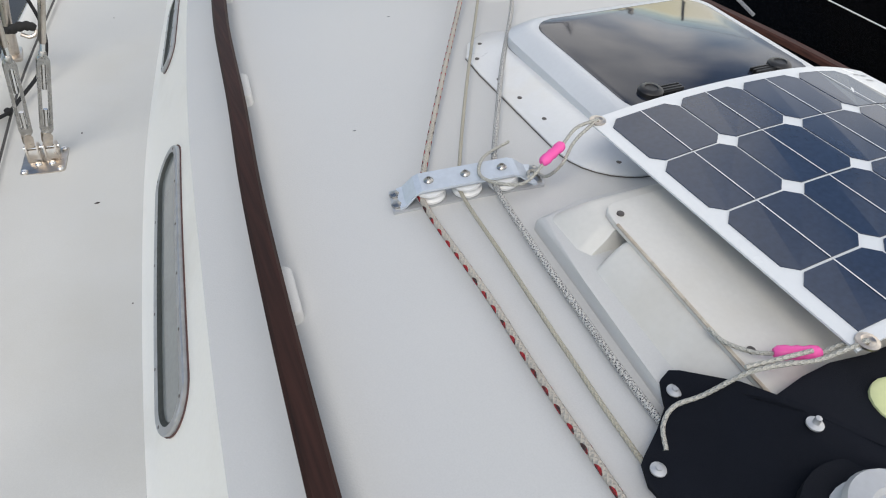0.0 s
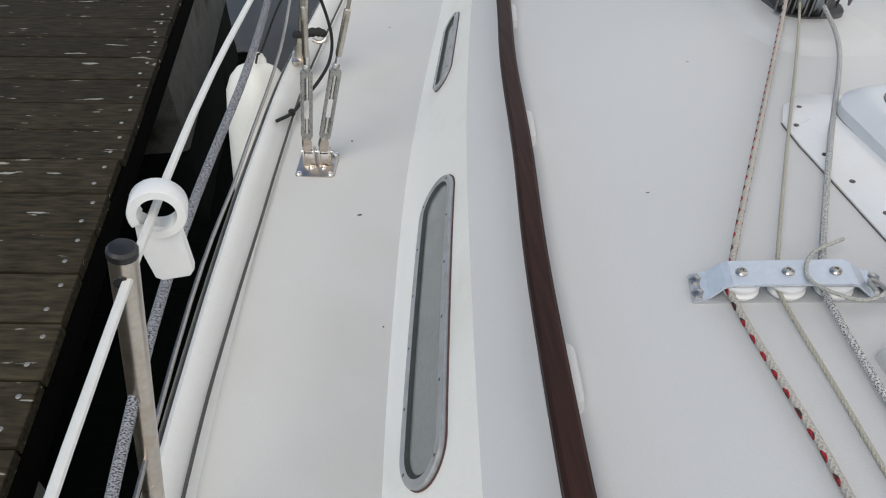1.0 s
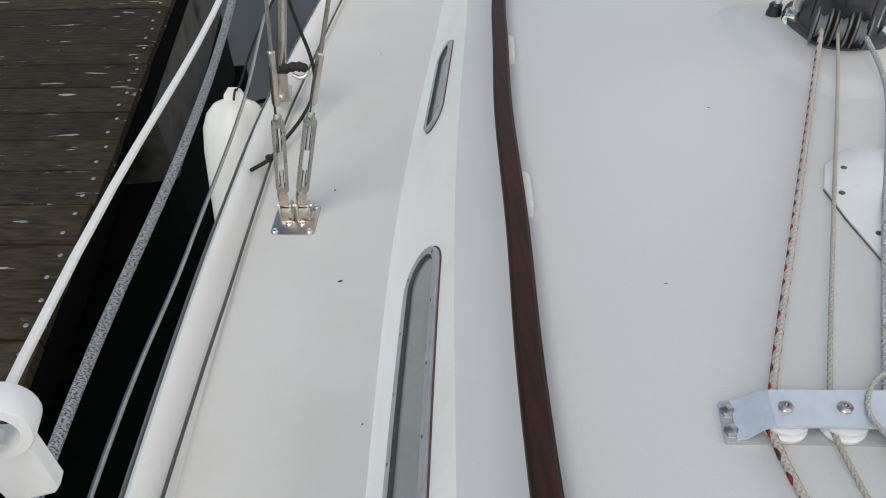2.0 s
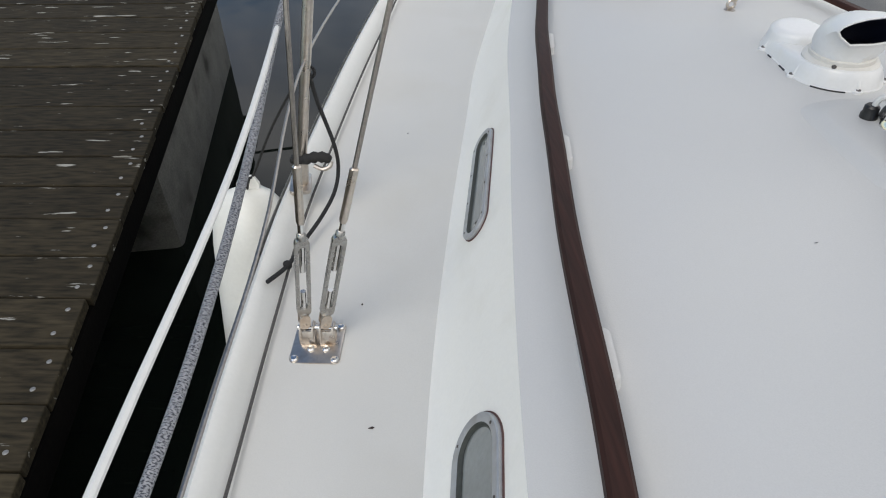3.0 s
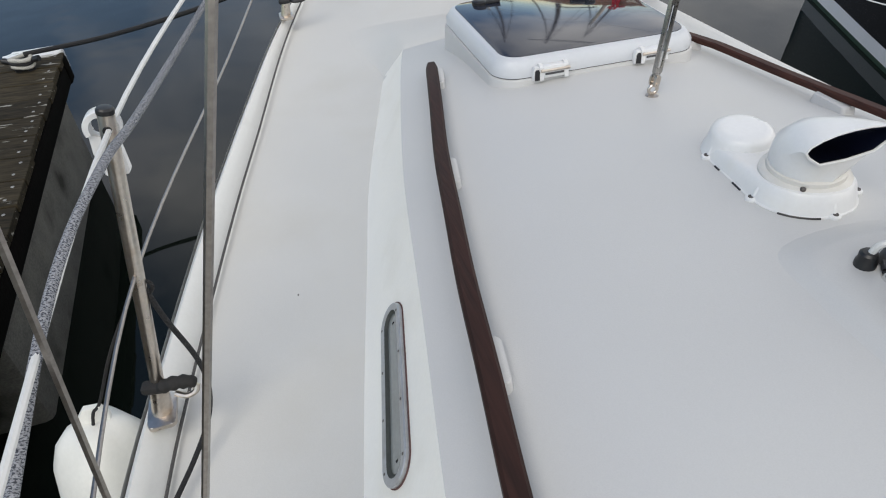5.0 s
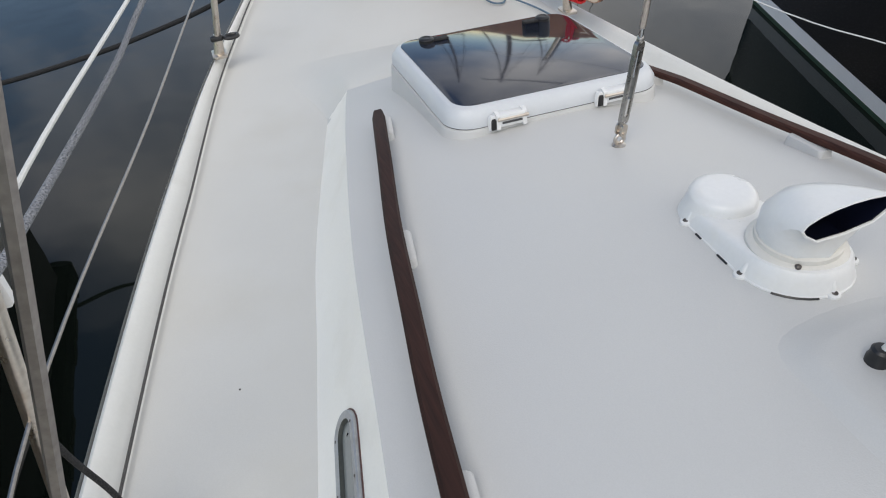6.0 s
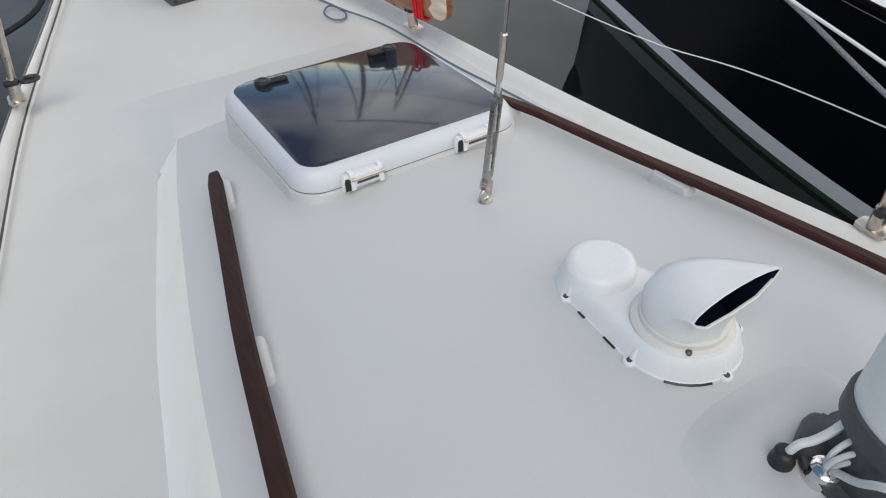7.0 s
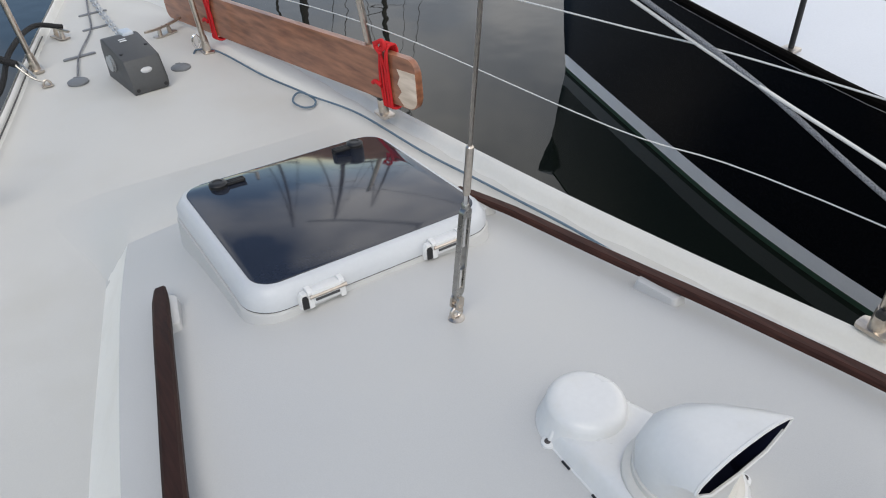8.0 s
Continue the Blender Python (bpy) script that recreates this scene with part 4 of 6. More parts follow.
ST5B, ST5T = (1.030, 0.150, 0.020), (0.955, 0.135, 0.62)
for b, t in ((ST1B, ST1T), (ST2B, ST2T), (ST3B, ST3T), (ST4B, ST4T), (ST5B, ST5T)):
    stanchion(b, t)


def line(name, pts, r, mat, label, category="rope", n=8, smooth_steps=8, group=""):
    bm = bmesh.new()
    tube(bm, curve(pts, smooth_steps), r, n)
    return tagged(part(name, bm, mat), label, category, group)


def low(a, b, f):
    return tuple(Vector(a).lerp(Vector(b), f))


E1 = -0.022
line("lifeline", [(-1.25, -3.3, 0.66), (ST1T[0], ST1T[1], ST1T[2] + E1), (-1.166, -0.7, 0.650), (ST2T[0], ST2T[1], ST2T[2] + E1), (-0.93, 0.95, 0.675), (ST3T[0], ST3T[1], ST3T[2] + E1), (-0.33, 3.15, 0.68)], 0.0045, LIFELINE, "white coated upper lifeline between the stanchions", "lifeline", group="lifelines")
line("lifeline", [(-1.33, -3.3, 0.37), low(ST1B, ST1T, 0.50), (-1.253, -0.9, 0.357), (-1.204, -0.5, 0.378), low(ST2B, ST2T, 0.54), (-0.975, 1.0, 0.385), low(ST3B, ST3T, 0.53), (-0.38, 3.15, 0.42)], 0.0034, WIRE, "bare steel lower lifeline wire", "lifeline", group="lifelines")
line("lifeline", [(1.13, -3.0, 0.58), (ST5T[0], ST5T[1], ST5T[2] + E1), (0.79, 0.95, 0.618), (ST4T[0], ST4T[1], ST4T[2] + E1), (0.33, 3.1, 0.62)], 0.0021, LIFELINE, "thin white upper lifeline between the stanchions", "lifeline", group="lifelines")
line("lifeline", [(1.17, -3.0, 0.26), low(ST5B, ST5T, 0.48), (0.83, 0.9, 0.325), low(ST4B, ST4T, 0.60), (0.38, 3.1, 0.34)], 0.0018, LIFELINE, "thin white lower lifeline between the stanchions", "lifeline", group="lifelines")
line("sheet_rope", [(-1.25, -3.2, 0.50), (-1.31, -2.1, 0.36), (-1.268, -1.42, 0.505), (-1.201, -0.92, 0.558), (-1.178, -0.6, 0.580), (-1.140, -0.25, 0.668), (-1.100, -0.03, 0.688), (-1.068, 0.17, 0.665), (-0.97, 0.73, 0.63), (-0.86, 1.15, 0.665), (-0.55, 2.3, 0.68), (-0.25, 3.2, 0.60)], 0.0064, ROPE_GREY, "thick grey flecked sheet led along the lifeline", n=10)
line("sheet_rope", [(1.08, -0.5, 0.13), (0.96, 0.12, 0.36), (0.880, 0.52, 0.562), (0.815, 0.83, 0.692), (0.70, 1.4, 0.92), (0.45, 2.6, 1.3)], 0.0062, ROPE_GREY, "grey flecked sheet crossing the lifelines", n=8)
line("furling_line", [(1.05, -0.5, 0.22), (0.945, 0.19, 0.452), (0.882, 0.50, 0.556), (0.807, 0.86, 0.687), (0.70, 1.4, 0.90), (0.44, 2.6, 1.28)], 0.0042, LIFELINE, "white line crossing the lifelines")
line("deck_line", [(PORT(y) + 0.068 * slim(y) - 0.012 * max(0, min(1, (-y - 0.6) / 0.6)), y, deck_z(-1.2, y) + 0.017 + 0.012 * max(0, min(1, (-y - 0.6) / 0.6))) for y in steps(-3.2, 3.6, 40)], 0.0034, ROPE_DARK, "dark grey line along the deck edge", smooth_steps=4)


# ---- white hooks on the lifeline ----
def lifeline_hook(at, turn, label, lean=-6):
    hk = thing("lifeline_hook", label, "hook", "lifeline hooks", at)
    m = Matrix.Rotation(radians(turn), 4, "Z") @ Matrix.Rotation(radians(lean), 4, "X") @ Matrix.Rotation(radians(90), 4, "X") @ Matrix.Scale(0.66, 4)
    bm = bmesh.new()
    sec = [(-0.006, -0.021), (0.006, -0.021), (0.008, -0.018), (0.008, 0.018), (0.006, 0.021), (-0.006, 0.021)]
    rings = []
    for a in steps(radians(-115), radians(200), 26):
        c = Vector((math.cos(a), math.sin(a), 0))
        rings.append([bm.verts.new(m @ (c * (0.034 + dr) + Vector((0, 0, dz)))) for dr, dz in sec])
    for a, b in zip(rings, rings[1:]):
        for i in range(6):
            bm.faces.new((a[i], a[(i + 1) % 6], b[(i + 1) % 6], b[i]))
    bm.faces.new(rings[0])
    bm.faces.new(rings[-1][::-1])
    part("clip_ring", bm, WHITE, hk)
    bm = bmesh.new()
    prism(bm, [(-0.036, 0.0), (-0.042, -0.06), (-0.034, -0.118), (-0.024, -0.126), (0.018, -0.126), (0.026, -0.116), (0.024, -0.035), (0.006, -0.036)], -0.012, 0.012, m, 0.004)
    part("hook_body", bm, WHITE, hk)
    return hk


lifeline_hook((-1.222, -1.405, 0.662), 8, "white plastic fender hook clipped on the upper lifeline")
lifeline_hook((-1.130, 0.168, 0.650), 0, "white plastic fender hook clipped beside the stanchion head")
lifeline_hook((0.956, 0.165, 0.575), -30, "white plastic fender hook on the far lifeline")


# ---- fender ----
fender = thing("fender", "white vinyl fender hanging against the hull", "fender", at=(-1.378, 0.165, 0.0))
fender.rotation_euler = (radians(-11), radians(5), 0)
bm = bmesh.new()
lathe(bm, [(0.012, -0.70), (0.05, -0.69), (0.09, -0.65), (0.108, -0.58), (0.109, -0.30), (0.108, -0.14), (0.099, -0.075), (0.080, -0.028), (0.058, 0.002), (0.030, 0.016)], 28)
for v in bm.verts:
    if v.co.z > -0.12:
        a = math.atan2(v.co.y, v.co.x)
        v.co.xy *= 1 + 0.10 * math.cos(4 * a) * min(1, (v.co.z + 0.12) / 0.08)
part("body", bm, FENDER, fender)
bm = bmesh.new()
prism(bm, [(-0.036, -0.03), (0.036, -0.03), (0.03, 0.03), (0.016, 0.05), (-0.016, 0.05), (-0.03, 0.03)], -0.008, 0.008, Matrix.Rotation(radians(90), 4, "X"), 0.003)
part("eye", bm, FENDER, fender)
bm = bmesh.new()
tube(bm, curve([(0, -0.02, 0.02), (0.008, -0.02, 0.05), (0.02, 0.0, 0.06), (0.08, -0.03, 0.20), (0.175, -0.04, 0.37)], 8), 0.0035, 8)
part("lanyard", bm, RUBBER, fender, "thin black lanyard")

# black strap and cord at the second stanchion
strap = thing("black_strap", "black snap strap and loose cord tied to the stanchion", "strap", at=(0, 0, 0))
bm = bmesh.new()
box(bm, 0.055, 0.028, 0.020, Matrix.Translation((-1.213, 0.098, 0.128)) @ Matrix.Rotation(radians(-10), 4, "Z"), 0.008)
tube(bm, curve([(-1.207, 0.092, 0.138), (-1.188, 0.088, 0.146), (-1.168, 0.084, 0.150), (-1.150, 0.082, 0.148), (-1.138, 0.082, 0.140)], 4), [0.010] + [0.012, 0.0145, 0.013, 0.0115, 0.0135, 0.015, 0.014, 0.0115, 0.013, 0.015, 0.0135, 0.012, 0.013, 0.0125, 0.011] + [0.009], 10)
part("snap", bm, RUBBER, strap, "black plastic snap")
bm = bmesh.new()
tube(bm, curve([(-1.180, 0.080, 0.128), (-1.160, 0.074, 0.120), (-1.142, 0.074, 0.126), (-1.136, 0.080, 0.138)], 5), 0.006, 8)
part("snap_hook", bm, STEEL, strap, "steel hook under the snap")
bm = bmesh.new()
tube(bm, curve([(-1.162, 0.122, 0.36), (-1.152, 0.122, 0.28), (-1.128, 0.118, 0.17), (-1.122, 0.095, 0.11), (-1.136, 0.056, 0.062), (-1.170, -0.008, 0.034), (-1.214, -0.10, 0.026), (-1.243, -0.184, 0.032), (-1.278, -0.26, 0.055)], 8), 0.0052, 8)
lathe(bm, [(0.004, -0.011), (0.010, -0.006), (0.010, 0.006), (0.004, 0.011)], 10, Matrix.Translation((-1.243, -0.184, 0.034)))
part("cord", bm, ROPE_BLACK, strap)
bm = bmesh.new()
tube(bm, [(-1.165 + 0.016 * math.cos(a), 0.124, 0.36 + 0.016 * math.sin(a)) for a in steps(0, 2 * math.pi, 14)[:-1]], 0.004, 6, closed=True)
part("knot", bm, ROPE_BLACK, strap)


def base_snap(at, label):
    sn = thing("black_snap", label, "strap", "black snaps", at)
    bm = bmesh.new()
    box(bm, 0.048, 0.030, 0.022, Matrix.Translation((0.0, -0.004, 0.0)), 0.008)
    part("snap_body", bm, BLACK, sn)
    bm = bmesh.new()
    tube(bm, [(0.055 + 0.026 * math.cos(a), -0.01 + 0.017 * math.sin(a), 0.010) for a in steps(0, 2 * math.pi, 16)[:-1]], 0.008, 8, closed=True)
    part("snap_ring", bm, BLACK, sn)


base_snap((-0.766, 2.085, 0.13), "black plastic snap strapped round the stanchion foot")
base_snap((0.655, 1.897, 0.095), "black plastic snap strapped round the stanchion under the board")
base_snap((1.015, 0.145, 0.075), "black plastic snap strapped round the far stanchion foot")
line("hanging_rope", [(1.0, 0.14, 0.40), (0.985, 0.11, 0.25), (0.995, 0.06, 0.12), (0.985, -0.01, 0.03)], 0.005, ROPE_BLACK, "thin black cord hanging at the far stanchion")


# ---- deck organiser and halyards ----
org = thing("deck_organiser", "three-sheave rope organiser with a blue-grey alloy bridge", "deck organiser")
oc = Vector((-0.428, -1.312, roof_z(-0.428, -1.312)))
om = Matrix.Translation(oc) @ Matrix.Rotation(radians(-13), 4, "Z") @ Matrix.Rotation(radians(-7.5), 4, "Y")
bm = bmesh.new()
prism(bm, rounded(0.262, 0.058, 0.004), -0.004, 0.004, om, 0.001)
part("base_plate", bm, ALLOY, org, "bare alloy base plate")
bm = bmesh.new()
prof = [(-0.118, 0.004), (-0.108, 0.006), (-0.088, 0.025), (-0.078, 0.029), (0.078, 0.029), (0.088, 0.025), (0.108, 0.006), (0.118, 0.004)]
rows = []
for x, z in prof:
    w = 0.027 if abs(x) > 0.1 else 0.025
    rows.append([bm.verts.new(om @ Vector((x, yy, zz))) for yy, zz in ((-w, z), (w, z), (w, z + 0.004), (-w, z + 0.004))])
for a, b in zip(rows, rows[1:]):
    for i in range(4):
        bm.faces.new((a[i], a[(i + 1) % 4], b[(i + 1) % 4], b[i]))
bm.faces.new(rows[0])
bm.faces.new(rows[-1][::-1])
part("bridge", bm, BRACKET, org, "blue-grey alloy bridge over the sheaves", smooth=False)
for x in (-0.063, 0.0, 0.063):
    bm = bmesh.new()
    lathe(bm, [(0.026, 0), (0.026, 0.004), (0.020, 0.009), (0.026, 0.014), (0.026, 0.018), (0.01, 0.019)], 24, om @ Matrix.Translation((x, -0.006, 0.007)))
    part("sheave", bm, WHITE, org, "white plastic sheave")
    bm = bmesh.new()
    lathe(bm, [(0.0085, 0), (0.0085, 0.002), (0.006, 0.004), (0.005, 0.006), (0.003, 0.006), (0.0028, 0.003)], 14, om @ Matrix.Translation((x, 0, 0.033)))
    part("bolt", bm, TURN, org)
for x, y in ((-0.122, 0.014), (-0.122, -0.014), (0.122, 0.014), (0.122, -0.014)):
    bm = bmesh.new()
    lathe(bm, [(0.0095, 0), (0.0095, 0.004), (0.005, 0.006)], 6, om @ Matrix.Translation((x, y, 0.004)))
    part("corner_bolt", bm, TURN, org)


def on_roof(x, y, h):
    return (x, y, roof_z(x, y) + h)


line("halyard", [(0.003, -0.42, 0.415), on_roof(-0.10, -0.60, 0.03), on_roof(-0.345, -1.014, 0.022), on_roof(-0.488, -1.262, 0.018), on_roof(-0.514, -1.33, 0.016), on_roof(-0.511, -1.56, 0.011), on_roof(-0.516, -1.8, 0.009), on_roof(-0.514, -2.6, 0.008)], 0.0054, ROPE_RED, "white halyard with red and black flecks", n=10, group="halyards")
line("halyard", [(0.032, -0.43, 0.415), on_roof(-0.07, -0.63, 0.03), on_roof(-0.300, -1.04, 0.022), on_roof(-0.428, -1.28, 0.018), on_roof(-0.450, -1.34, 0.016), on_roof(-0.455, -1.5, 0.010), on_roof(-0.464, -1.69, 0.008), on_roof(-0.470, -1.9, 0.007), on_roof(-0.472, -2.6, 0.007)], 0.0033, ROPE_BEIGE, "thin beige braided halyard with a small splice", group="halyards")
line("halyard", [(0.075, -0.45, 0.415), on_roof(0.007, -0.664, 0.03), on_roof(-0.206, -1.012, 0.022), on_roof(-0.367, -1.29, 0.018), on_roof(-0.392, -1.35, 0.016), on_roof(-0.404, -1.49, 0.011), on_roof(-0.414, -1.66, 0.009), on_roof(-0.422, -1.85, 0.009), on_roof(-0.43, -2.6, 0.008)], 0.0052, ROPE_FLECK, "grey halyard with black flecks", n=10, group="halyards")


# ---- round base under the coachroof hatch ----
hood = thing("hatch_plinth", "cream moulded plinth with screws under the coachroof hatch", "plinth")
bm = bmesh.new()
outline = [(0.46, -0.86), (0.42, -0.80), (-0.14, -0.80), (-0.20, -0.84), (-0.232, -0.90)] + [(-0.238, y) for y in steps(-0.98, -1.25, 4)] + [(-0.105 + 0.133 * math.cos(a), -1.29 + 0.135 * math.sin(a)) for a in steps(radians(185), radians(275), 8)] + [(0.10, -1.43), (0.46, -1.43)]
loops = []
for inset, z in ((0, -0.01), (0, 0.004), (0.003, 0.006), (0.035, 0.008), (0.075, 0.022)):
    loop = []
    for x, y in outline:
        cx, cy = 0.11, -1.10
        d = Vector((x - cx, y - cy))
        d *= 1 - inset / d.length
        loop.append(bm.verts.new((cx + d.x, cy + d.y, roof_z(cx + d.x, cy + d.y) + z)))
    loops.append(loop)
for a, b in zip(loops, loops[1:]):
    for i in range(len(a)):
        bm.faces.new((a[i], a[(i + 1) % len(a)], b[(i + 1) % len(a)], b[i]))
bm.faces.new(loops[-1])
part("plinth", bm, WHITE, hood)
bm = bmesh.new()
tube(bm, [(x * 1.004, y, roof_z(x, y) + 0.001) for x, y in outline[4:-1]], 0.0011, 6)
part("sealant_bead", bm, SEALANT, hood, "dark bead of sealant round the edge")
for x, y in ((-0.184, -0.858), (-0.222, -0.921), (-0.222, -1.023), (-0.219, -1.106), (-0.214, -1.194), (-0.200, -1.292), (-0.168, -1.372)):
    bm = bmesh.new()
    lathe(bm, [(0.005, 0), (0.005, 0.0025), (0.002, 0.003)], 10, Matrix.Translation((x + 0.006, y, roof_z(x, y) + 0.006)))
    part("screw", bm, SCREW, hood)

# ---- sliding hatch garage ----
garage = thing("companionway_garage", "cream moulded sliding hatch garage with screwed top panel", "hatch garage")
bm = bmesh.new()
prism(bm, [(-0.380, -1.452), (-0.30, -1.440), (0.5, -1.440), (0.5, -3.2), (-0.42, -3.2), (-0.405, -1.80), (-0.390, -1.60)], 0.30, 0.404, bevel=0.012, segments=4, taper=0.006)
part("coaming", bm, ROOF, garage, "sloping cream coaming")
bm = bmesh.new()
loops = []
for z, x0, y0, y1, bend in ((0.380, -0.376, -1.452, -1.572, 0.004), (0.402, -0.363, -1.462, -1.566, 0.006), (0.422, -0.338, -1.474, -1.560, 0.008), (0.434, -0.322, -1.484, -1.557, 0.006), (0.4395, -0.308, -1.494, -1.558, 0.004)):
    r = 0.018
    front = [(x0 + r - r * math.cos(a), y0 - r + r * math.sin(a)) for a in steps(0, math.pi / 2, 6)]
    rear = [(x0 + bend * math.sin(a) * 2, y1 + 0.02 - 0.02 * math.sin(a)) for a in steps(0, math.pi / 2, 5)][::-1]
    loops.append([bm.verts.new((x, y, z)) for x, y in [(0.46, y1)] + rear + front + [(0.46, y0)]])
for a, b in zip(loops, loops[1:]):
    for i in range(len(a)):
        bm.faces.new((a[i], a[(i + 1) % len(a)], b[(i + 1) % len(a)], b[i]))
bm.faces.new(loops[-1])
part("front_ledge", bm, GARAGE, garage, "rounded cream ledge under the panel's front")
bm = bmesh.new()
loops = []
for z, x0, y0, x1, r in ((0.380, -0.374, -1.594, -0.45, 0.012), (0.402, -0.362, -1.590, -0.425, 0.012), (0.426, -0.334, -1.586, -0.345, 0.012), (0.435, -0.323, -1.586, -0.330, 0.012), (0.4395, -0.313, -1.590, -0.322, 0.010)):
    corner = [(x0 + r - r * math.cos(a), y0 - r + r * math.sin(a)) for a in steps(0, math.pi / 2, 6)]
    loops.append([bm.verts.new((x, y, z)) for x, y in [(x1, -3.2), (x0 + (x1 - x0) * 0.19, -1.9)] + corner + [(0.46, y0), (0.46, -3.2)]])
for a, b in zip(loops, loops[1:]):
    for i in range(len(a)):
        bm.faces.new((a[i], a[(i + 1) % len(a)], b[(i + 1) % len(a)], b[i]))
bm.faces.new(loops[-1])
part("inner_box", bm, GARAGE, garage, "raised cream inner coaming")
bm = bmesh.new()
prism(bm, [(-0.310, -1.552), (-0.308, -1.530), (-0.300, -1.520), (-0.286, -1.514), (0.36, -1.500), (0.36, -3.1), (-0.322, -3.1), (-0.319, -1.85), (-0.314, -1.70)], 0.440, 0.449, bevel=0.003)
part("top_panel", bm, GARAGE, garage, "worn cream top panel with chipped edge")
bm = bmesh.new()
tube(bm, curve([(-0.309, -1.56, 0.448), (-0.312, -1.65, 0.4485), (-0.316, -1.75, 0.449), (-0.319, -1.88, 0.449), (-0.321, -2.3, 0.449)], 6), 0.0024, 6)
part("edge_trim", bm, material("chipped_trim", (0.50, 0.44, 0.36), 0.7, vary=0.3, scale=40, stain=((0.26, 0.16, 0.10), 0.7, 30.0)), garage, "chipped brownish edge trim")
for x, y in ((-0.292, -1.542), (-0.294, -1.819), (-0.298, -2.1)):
    bm = bmesh.new()
    lathe(bm, [(0.0058, 0), (0.0055, 0.0025), (0.002, 0.003)], 12, Matrix.Translation((x, y, 0.449)))
    part("screw", bm, SCREW, garage)


# ---- solar panel ----
panel = thing("solar_panel", "flexible solar panel with dark blue cells and white border", "solar panel")
PW, PL = 0.655, 0.545


def panel_at(u, v, h=0.0):
    """u across from the port edge, v aft from the front edge; the panel arches a little."""
    x = -0.228 + u + 0.012 * v
    lift = 0.024 * (1 - ((u - 0.32) / 0.32) ** 2) - 0.35 * max(0, u - 0.42) ** 2
    return Vector((x, -1.345 - v, 0.490 + lift + 0.03 * v - 0.010 + h))


bm = bmesh.new()
us, vs = steps(0, PW, 48), steps(0, PL, 4)
top = [[bm.verts.new(panel_at(u, v, 0)) for u in us] for v in vs]
bot = [[bm.verts.new(panel_at(u, v, -0.003)) for u in us] for v in vs]
for g in (top, bot):
    for a, b in zip(g, g[1:]):
        for i in range(len(us) - 1):
            bm.faces.new((a[i], a[i + 1], b[i + 1], b[i]))
for a, b in ((top[0], bot[0]), (top[-1], bot[-1]), ([r[0] for r in top], [r[0] for r in bot]), ([r[-1] for r in top], [r[-1] for r in bot])):
    for i in range(len(a) - 1):
        bm.faces.new((a[i], a[i + 1], b[i + 1], b[i]))
part("backing", bm, PANEL_WHITE, panel, "white flexible laminate with border")
for i in range(4):
    for j in range(4):
        bm = bmesh.new()
        u0, v0, g, c = 0.022 + i * 0.1345, 0.022 + j * 0.1345, 0.1300, 0.017
        outline = [(u0 + c, v0), (u0 + g / 2, v0), (u0 + g - c, v0), (u0 + g, v0 + c), (u0 + g, v0 + g - c), (u0 + g - c, v0 + g), (u0 + g / 2, v0 + g), (u0 + c, v0 + g), (u0, v0 + g - c), (u0, v0 + c)]
        if v0 + g > PL - 0.005:
            outline = [(u, min(v, PL - 0.02)) for u, v in outline]
            outline = [p for k, p in enumerate(outline) if p not in outline[:k]]
        hi = [bm.verts.new(panel_at(u, v, 0.0018)) for u, v in outline]
        lo = [bm.verts.new(panel_at(u, v, 0.0)) for u, v in outline]
        bm.faces.new(hi)
        for k in range(len(hi)):
            bm.faces.new((hi[k], hi[(k + 1) % len(hi)], lo[(k + 1) % len(hi)], lo[k]))
        cell = part("cell", bm, CELL, panel, smooth=False)
        bm = bmesh.new()
        a, b = panel_at(u0 + g / 2 - 0.001, v0, 0.0022), panel_at(u0 + g / 2 - 0.001, min(v0 + g, PL - 0.02), 0.0022)
        d, e = panel_at(u0 + g / 2 + 0.001, v0, 0.0022), panel_at(u0 + g / 2 + 0.001, min(v0 + g, PL - 0.02), 0.0022)
        bm.faces.new([bm.verts.new(p) for p in (a, b, e, d)])
        part("busbar", bm, PANEL_WHITE, cell)
for k, (u, v, wide) in enumerate(((0.585, 0.030, 0.016), (0.606, 0.031, 0.018), (0.596, 0.052, 0.022))):
    bm = bmesh.new()
    g = [[bm.verts.new(panel_at(u + wide * a, v + 0.004 * b, 0.0012)) for a in (0, 0.5, 1)] for b in (0, 1)]
    for i in range(2):
        bm.faces.new((g[0][i], g[0][i + 1], g[1][i + 1], g[1][i]))
    part("label_bar", bm, GREY_DISC, panel, "grey printed bar on the border")
for u, v in ((0.012, 0.010), (0.018, PL - 0.004)):
    bm = bmesh.new()
    lathe(bm, [(0.014, 0), (0.014, 0.003), (0.009, 0.004), (0.006, 0.002)], 16, Matrix.Translation(panel_at(u, v, 0.0)))
    part("eyelet", bm, STEEL, panel)


# ---- navy canvas cover ----
cover = thing("canvas_cover", "dark navy canvas cover with press studs", "canvas cover")
bm = bmesh.new()
edge = [(-0.389, -1.792), (-0.391, -1.814), (-0.377, -1.836), (-0.364, -1.860), (-0.354, -1.876), (-0.341, -1.892), (-0.331, -1.890), (-0.288, -1.883), (-0.241, -1.880), (-0.187, -1.886), (0.05, -1.89), (0.3, -1.89), (0.3, -2.6), (-0.46, -2.6), (-0.50, -2.2), (-0.495, -2.0), (-0.485, -1.918), (-0.488, -1.898), (-0.479, -1.872), (-0.470, -1.865), (-0.436, -1.843), (-0.411, -1.823), (-0.405, -1.808), (-0.399, -1.794)]


